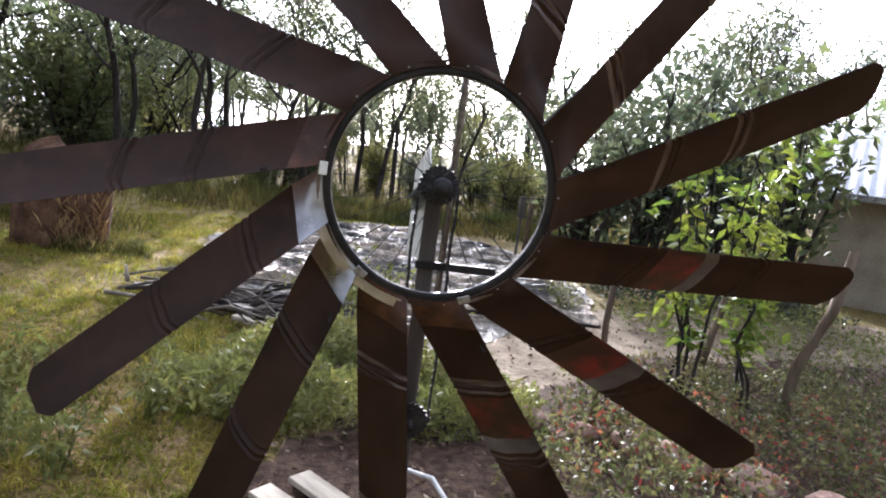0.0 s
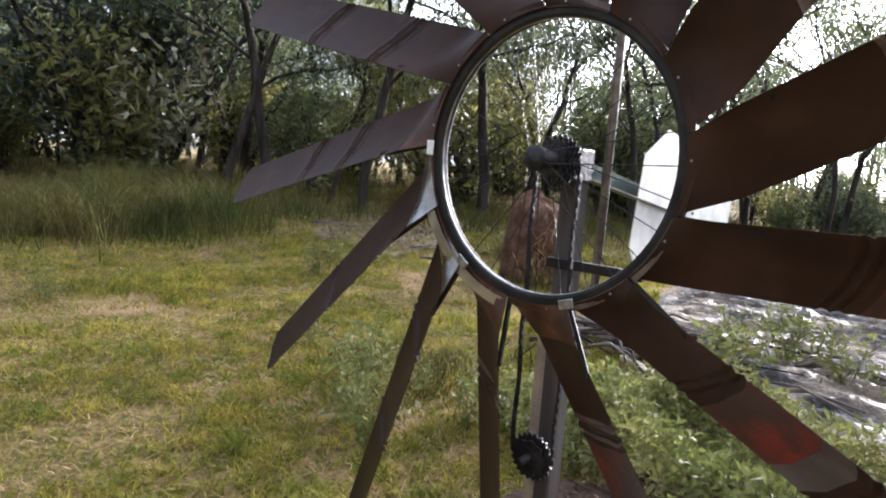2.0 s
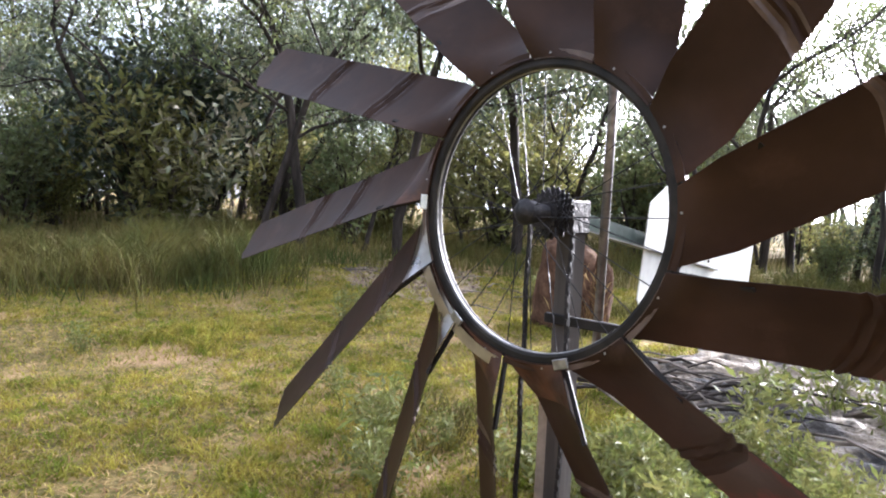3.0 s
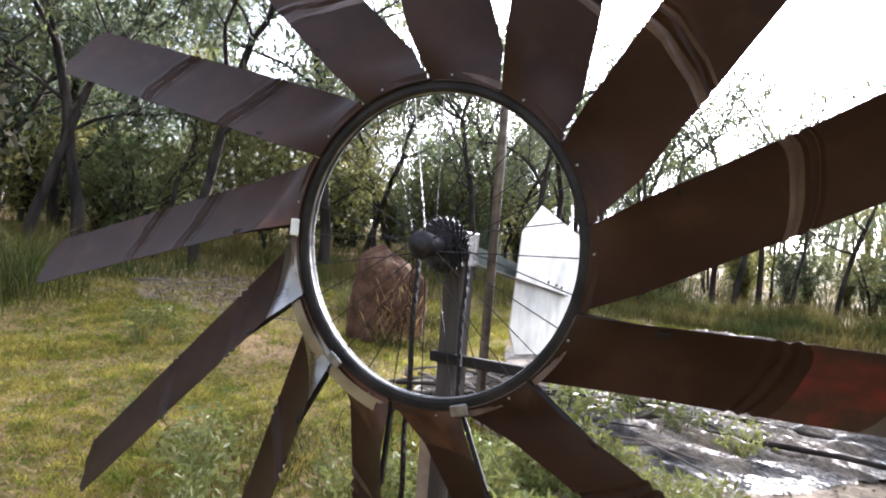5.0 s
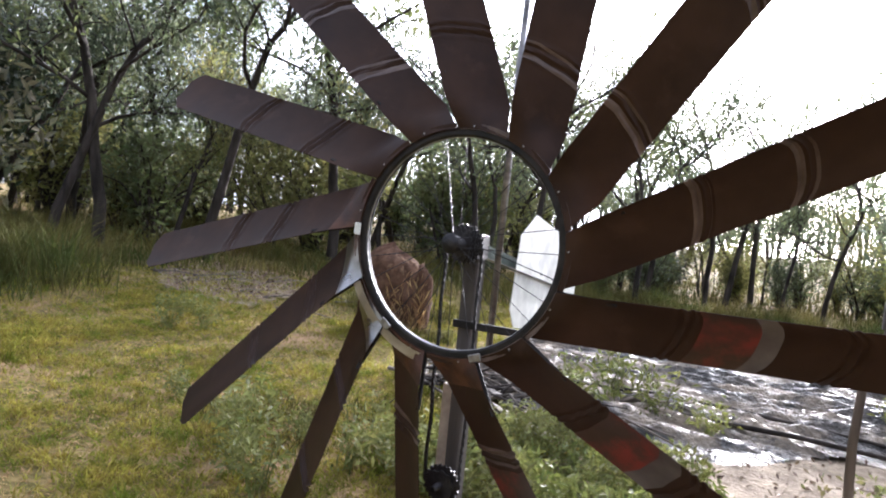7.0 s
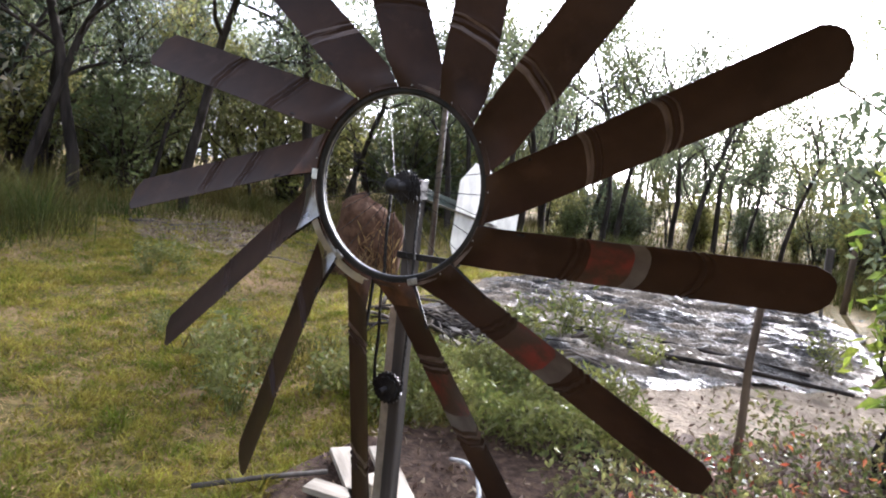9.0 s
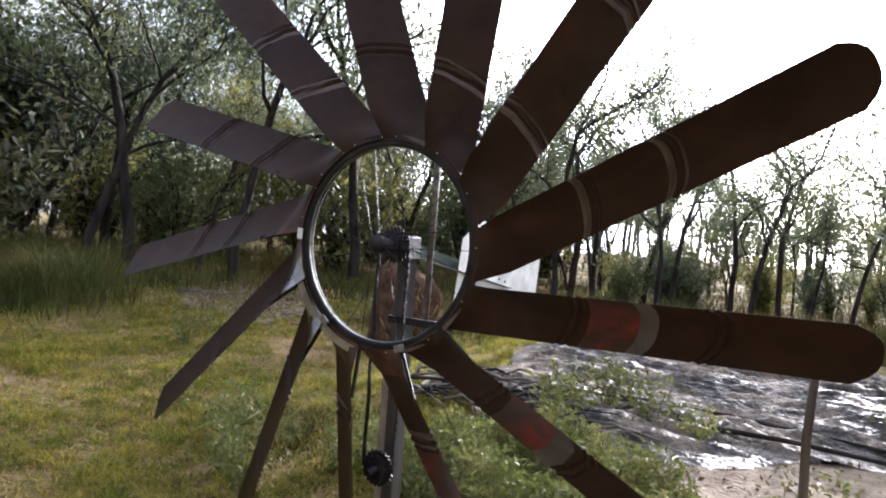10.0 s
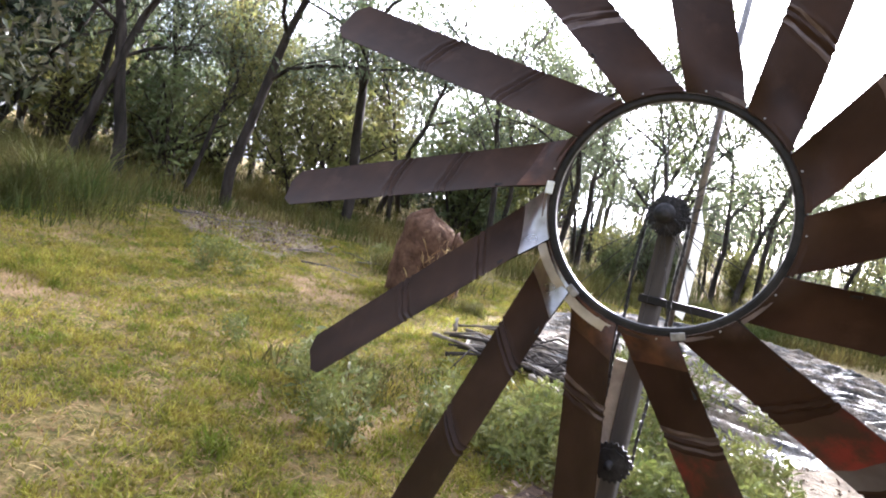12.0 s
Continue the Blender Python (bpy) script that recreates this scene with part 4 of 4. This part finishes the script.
# ---------------------------------------------------------------- plants of the bed
def sapling(x, y, height, n_leaf, seed, mat, leaf, stems, width, label):
    r, g = random.Random(seed), np.random.default_rng(seed)
    e = empty("sapling", x, y, ground_z(x, y))
    tagged(e, label, "sapling")
    T = []
    for k in range(stems):
        a = r.uniform(0, 6.28)
        top = Vector((math.cos(a) * width * r.uniform(0.4, 1), math.sin(a) * width * r.uniform(0.4, 1), height * r.uniform(0.72, 1.0)))
        p = [Vector((r.gauss(0, 0.03), r.gauss(0, 0.03), -0.05)).lerp(top, i / 7) + Vector((r.gauss(0, 0.02), r.gauss(0, 0.02), 0)) for i in range(8)]
        part("stem", tube_mesh("stem", p, [0.013 - 0.0014 * i for i in range(8)], M_BARK, 6), parent=e)
        for i in range(2, 8):
            for _ in range(2):
                side = Vector((r.gauss(0, 1), r.gauss(0, 1), 0.8)).normalized() * r.uniform(0.08, 0.26)
                T += [tuple(p[i]), tuple(p[i] + side * 0.5), tuple(p[i] + side)]
    T = np.array(T)
    C = T[g.integers(0, len(T), n_leaf)] + g.normal(0, 0.035, (n_leaf, 3))
    D = np.stack([g.normal(0, 1, n_leaf), g.normal(0, 1, n_leaf), g.normal(0.15, 0.6, n_leaf)], 1)
    part("foliage", mesh_from("foliage", *leaves(C, D, leaf, leaf * 0.42, g, 0.2), mat), parent=e)


sapling(1.62, 1.95, 1.9, 330, 3, M_SAPLEAF, 0.105, 5, 0.24, "tall sapling with glossy yellow-green leaves in the bed")
sapling(2.05, 2.1, 1.7, 380, 4, M_SAPLEAF, 0.10, 3, 0.28, "slim sapling with glossy yellow-green leaves in the bed")
sapling(2.9, 1.6, 0.9, 260, 6, M_COVER, 0.07, 5, 0.30, "low leafy green plant in the bed")
for i, (x, y, s, t) in enumerate(((3.0, 7.2, 1.35, 20), (2.1, 8.0, 1.25, 120), (3.9, 7.0, 1.2, 200))):
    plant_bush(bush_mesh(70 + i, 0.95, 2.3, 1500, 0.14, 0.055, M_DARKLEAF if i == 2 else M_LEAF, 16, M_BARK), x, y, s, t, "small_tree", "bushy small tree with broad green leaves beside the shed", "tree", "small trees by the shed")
plant_bush(bush_mesh(75, 0.8, 2.2, 700, 0.15, 0.07, M_LEAF2, 9, M_BARK), 4.3, 5.9, 1.25, 0, "small_tree", "open small tree with broad green leaves beside the shed", "tree", "small trees by the shed")


def scatter(poly, n, seed):
    g = np.random.default_rng(seed)
    xs, ys = [p[0] for p in poly], [p[1] for p in poly]
    out = []
    while len(out) < n:
        x, y = g.uniform(min(xs), max(xs)), g.uniform(min(ys), max(ys))
        if polygon_has(poly, x, y):
            out.append((x, y))
    return np.array(out), g


def foliage_stuff(name, poly, n, seed, hmax, leaf, leaf_w, mat, label, category, clump=4.0, bias=0.0):
    P, g = scatter(poly, n, seed)
    C = []
    for x, y in P:
        d = noise.noise(Vector((x * clump, y * clump, seed)))
        if d + g.uniform(-0.45, 0.45) > bias:
            C.append((x, y, ground_z(x, y) + 0.02 + hmax * max(0.08, min(1, 0.5 + d)) * g.uniform(0.05, 1.0)))
    C = np.array(C)
    D = g.normal(0, 1, C.shape) + np.array([0, 0, 0.45])
    ob = new(name, mesh_from(name, *leaves(C, D, leaf, leaf_w, g, 0.1), mat))
    return tagged(ob, label, category, kind="stuff")


COVER = [(0.35, 0.45), (0.55, 1.45), (1.3, 2.2), (1.9, 2.75), (3.2, 3.0), (5.0, 3.0), (5.0, 0.3), (2.2, 0.1)]
foliage_stuff("groundcover", COVER, 30000, 21, 0.36, 0.042, 0.019, M_COVER, "low olive green groundcover filling the garden bed", "groundcover", 2.5, -0.12)
foliage_stuff("red_groundcover", [(0.55, 0.55), (0.8, 1.5), (1.6, 1.7), (3.0, 1.9), (3.6, 0.9), (2.0, 0.2)], 2400, 22, 0.36, 0.038, 0.016, M_REDLEAF, "scattered small red leaves among the groundcover", "groundcover", 4.5, 0.18)
foliage_stuff("leaf_litter", BED, 9000, 23, 0.02, 0.05, 0.02, M_LITTER, "dry brown leaf litter on the mulch", "leaf litter", 3, -0.4)
foliage_stuff("leaf_litter_on_soil", DIRT, 1800, 24, 0.012, 0.045, 0.018, M_LITTER, "dry leaves scattered on bare soil", "leaf litter", 3, -0.2)
WEEDS = [(-1.35, 1.2), (-1.2, 2.2), (-0.75, 2.4), (-0.1, 2.2), (0.75, 1.75), (0.6, 1.15), (0.1, 0.95), (-0.75, 0.85)]
foliage_stuff("weeds", WEEDS, 15000, 25, 0.34, 0.06, 0.018, M_HERB, "lush green weeds between lawn and plastic sheet", "weeds", 2.2, -0.2)
foliage_stuff("weeds_by_soil", [(1.7, 4.0), (2.5, 5.0), (4.6, 5.4), (4.5, 3.6), (2.6, 3.2)], 5000, 26, 0.30, 0.06, 0.02, M_HERB, "green weeds beside the bare soil", "weeds", 1.8, 0.0)
WEEDPLANT = [bush_mesh(80 + i, 0.26, 0.42, 220, 0.07, 0.022, M_HERB, 9, M_HERB) for i in range(2)]
for i, (x, y, s) in enumerate(((-0.65, 3.4, 1.2), (-0.25, 3.2, 1.0), (-0.95, 3.35, 0.8), (0.15, 3.05, 0.7), (-0.75, 2.55, 1.2), (-1.55, 0.45, 0.55), (-5.3, 2.6, 0.7), (1.3, 4.3, 0.8), (-1.65, 1.0, 0.5), (-1.3, 0.38, 0.85), (-0.9, 1.07, 0.9), (-1.75, 0.66, 1.0), (-1.2, 0.9, 0.8), (-2.0, 0.8, 0.7), (-4.9, 2.2, 0.9), (-4.7, 2.5, 0.8), (-2.75, 0.95, 0.55), (-4.7, -0.27, 0.6), (-5.5, 5.7, 0.9))):
    plant_bush(WEEDPLANT[i % 2], x, y, s, i * 50, "weed_plant", "single upright green weed with narrow leaves", "weed", "single weeds")


# ---------------------------------------------------------------- grass
def blades_stuff(name, pts, hts, seed, width, mat, label, lean=0.35, category="grass"):
    g = np.random.default_rng(seed)
    n = len(pts)
    B = np.array(pts)
    a = g.uniform(0, 2 * math.pi, n)
    S = np.stack([np.cos(a), np.sin(a), 0 * a], 1) * (width * g.uniform(0.6, 1.4, n))[:, None]
    Ln = np.stack([g.normal(0, lean, n), g.normal(0, lean, n), 0 * a], 1) * hts[:, None]
    up = np.array([0, 0, 1.0])
    mid = B + up * (hts * 0.6)[:, None] + Ln * 0.4
    tip = B + up * (hts * 0.92)[:, None] + Ln * 1.15
    V = np.stack([B - S, B + S, mid + S * 0.7, mid - S * 0.7, tip], 1).reshape(-1, 3)
    k = np.arange(n)[:, None] * 5
    F = [tuple(f) for f in (k + np.array([[0, 1, 2, 3]]))] + [tuple(f) for f in (k + np.array([[3, 2, 4]]))]
    ob = new(name, mesh_from(name, V, F, mat))
    return tagged(ob, label, category, kind="stuff")


gg = np.random.default_rng(50)
P, Hh = [], []
while len(P) < 240000:
    r = 0.5 + 10.5 * gg.random() ** 0.75
    b = radians(gg.uniform(5, 118))
    x, y = 0.6 - math.sin(b) * r, -1.2 + math.cos(b) * r
    if polygon_has(TARP, x, y) or polygon_has(BED, x, y) or polygon_has(DIRT, x, y):
        continue
    bare = noise.noise(Vector((x * 0.55, y * 0.55, 4))) + 0.5 * noise.noise(Vector((x * 1.7, y * 1.7, 8)))
    if bare > 0.22 and gg.random() < 0.72:
        continue
    tuft = 0.5 + 0.55 * noise.noise(Vector((x * 4.5, y * 4.5, 14))) + 0.9 * noise.noise(Vector((x * 17, y * 17, 24)))
    if tuft < 0.36 and gg.random() < 0.75:
        continue
    P.append((x, y, ground_z(x, y) - 0.005))
    Hh.append(gg.uniform(0.012, 0.046) * (0.25 + 1.5 * max(0.15, tuft)) * (1.0 + 1.6 * max(0.0, noise.noise(Vector((x * 0.9, y * 0.9, 2))))))
blades_stuff("lawn_grass", P, np.array(Hh), 51, 0.0042, M_GRASS, "short patchy green and straw lawn grass", 0.8)
P = []
while len(P) < 40000:
    r, b = 0.5 + 9.0 * gg.random() ** 0.75, radians(gg.uniform(5, 118))
    x, y = 0.6 - math.sin(b) * r, -1.2 + math.cos(b) * r
    if not (polygon_has(TARP, x, y) or polygon_has(BED, x, y) or polygon_has(DIRT, x, y)):
        P.append((x, y, ground_z(x, y) + 0.004))
blades_stuff("dry_clippings", P, gg.uniform(0.008, 0.022, len(P)), 54, 0.0035, M_STRAW, "dry straw clippings lying between the lawn tufts", 2.6, "clippings")

P, Hh = [], []
SPOTS = [(-8.6, 1.2, 1.5, 1.6, 0.95, 9000), (-8.9, -0.9, 1.6, 1.2, 0.9, 6000), (-10.5, -2.6, 1.8, 1.5, 0.9, 4500), (-12.2, 3.6, 2.6, 1.6, 0.8, 7000), (-9.4, 8.4, 2.4, 1.0, 0.6, 5000), (-6.2, 10.6, 2.2, 1.2, 0.55, 5000), (-3.0, 11.4, 2.0, 1.2, 0.55, 5000),
         (0.2, 11.4, 2.0, 1.0, 0.5, 4500), (3.2, 10.4, 1.8, 1.0, 0.5, 3500), (-13.5, 8.5, 2.5, 1.5, 0.7, 5000), (-1.0, 10.0, 2.0, 0.5, 0.4, 2500), (-4.6, 5.6, 0.8, 0.5, 0.4, 1600), (-3.3, 4.4, 0.4, 0.3, 0.3, 700), (-1.8, 1.3, 0.5, 0.5, 0.22, 900)]
for cx, cy, sx, sy, h, n in SPOTS:
    for _ in range(n):
        x, y = gg.normal(cx, sx * 0.5), gg.normal(cy, sy * 0.5)
        x, y = x + 0.25 * noise.noise(Vector((x * 2, y * 2, 40))), y + 0.25 * noise.noise(Vector((x * 2, y * 2, 50)))
        if polygon_has(TARP, x, y):
            continue
        P.append((x, y, ground_z(x, y) - 0.01))
        Hh.append(h * gg.uniform(0.35, 1.0) * max(0.25, 0.72 + 0.9 * noise.noise(Vector((x * 1.1, y * 1.1, 60)))))
blades_stuff("tall_grass", P, np.array(Hh), 52, 0.006, M_TALL, "tall uncut green and straw-coloured grass clumps", 0.42)
P, Hh = [], []
for _ in range(42000):
    b, d = radians(gg.uniform(-42, 118)), 9.5 + 20 * gg.random() ** 1.3
    x, y = -math.sin(b) * d, math.cos(b) * d
    P.append((x, y, ground_z(x, y) - 0.01))
    Hh.append(gg.uniform(0.15, 0.55) * (0.7 + 0.8 * noise.noise(Vector((x * 0.5, y * 0.5, 70)))))
blades_stuff("woodland_grass", P, np.array(Hh), 53, 0.008, M_TALL, "rough knee-high grass at the wood's edge", 0.3)


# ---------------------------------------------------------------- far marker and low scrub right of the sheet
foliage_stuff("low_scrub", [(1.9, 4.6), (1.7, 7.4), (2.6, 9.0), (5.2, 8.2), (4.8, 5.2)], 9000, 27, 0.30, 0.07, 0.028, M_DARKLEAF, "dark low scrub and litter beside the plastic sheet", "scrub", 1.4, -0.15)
marker = empty("marker_post", 1.15, 7.6, ground_z(1.15, 7.6), 10)
tagged(marker, "small grey box on a thin stake at the wood's edge", "marker post")
part("stake", bm_mesh("stake", box_bm(-0.018, 0.018, -0.018, 0.018, -0.1, 0.62, 0.002), M_POST), parent=marker)
part("box", bm_mesh("box", box_bm(-0.045, 0.045, -0.04, 0.04, 0.60, 0.92, 0.006), M_POST), parent=marker)
foliage_stuff("leaf_litter_far", CLEARED, 1500, 28, 0.05, 0.07, 0.025, M_LITTER, "dry leaves and twigs on the far soil patch", "leaf litter", 3, -0.2)
twig = random.Random(31)
for i in range(22):
    x, y, a, l = twig.uniform(-8.4, -5.4), twig.uniform(3.9, 5.6), twig.uniform(0, 3.1), twig.uniform(0.3, 1.0)
    stick("fallen_branch", [(x, y, ground_z(x, y) + 0.02), (x + l * 0.5 * math.cos(a), y + l * 0.5 * math.sin(a), ground_z(x, y) + 0.06), (x + l * math.cos(a), y + l * math.sin(a), ground_z(x, y) + 0.03)], twig.uniform(0.008, 0.018), 0.005, M_PALEBARK, "dry fallen branch on bare soil", "branch", "branches on the soil", 5)
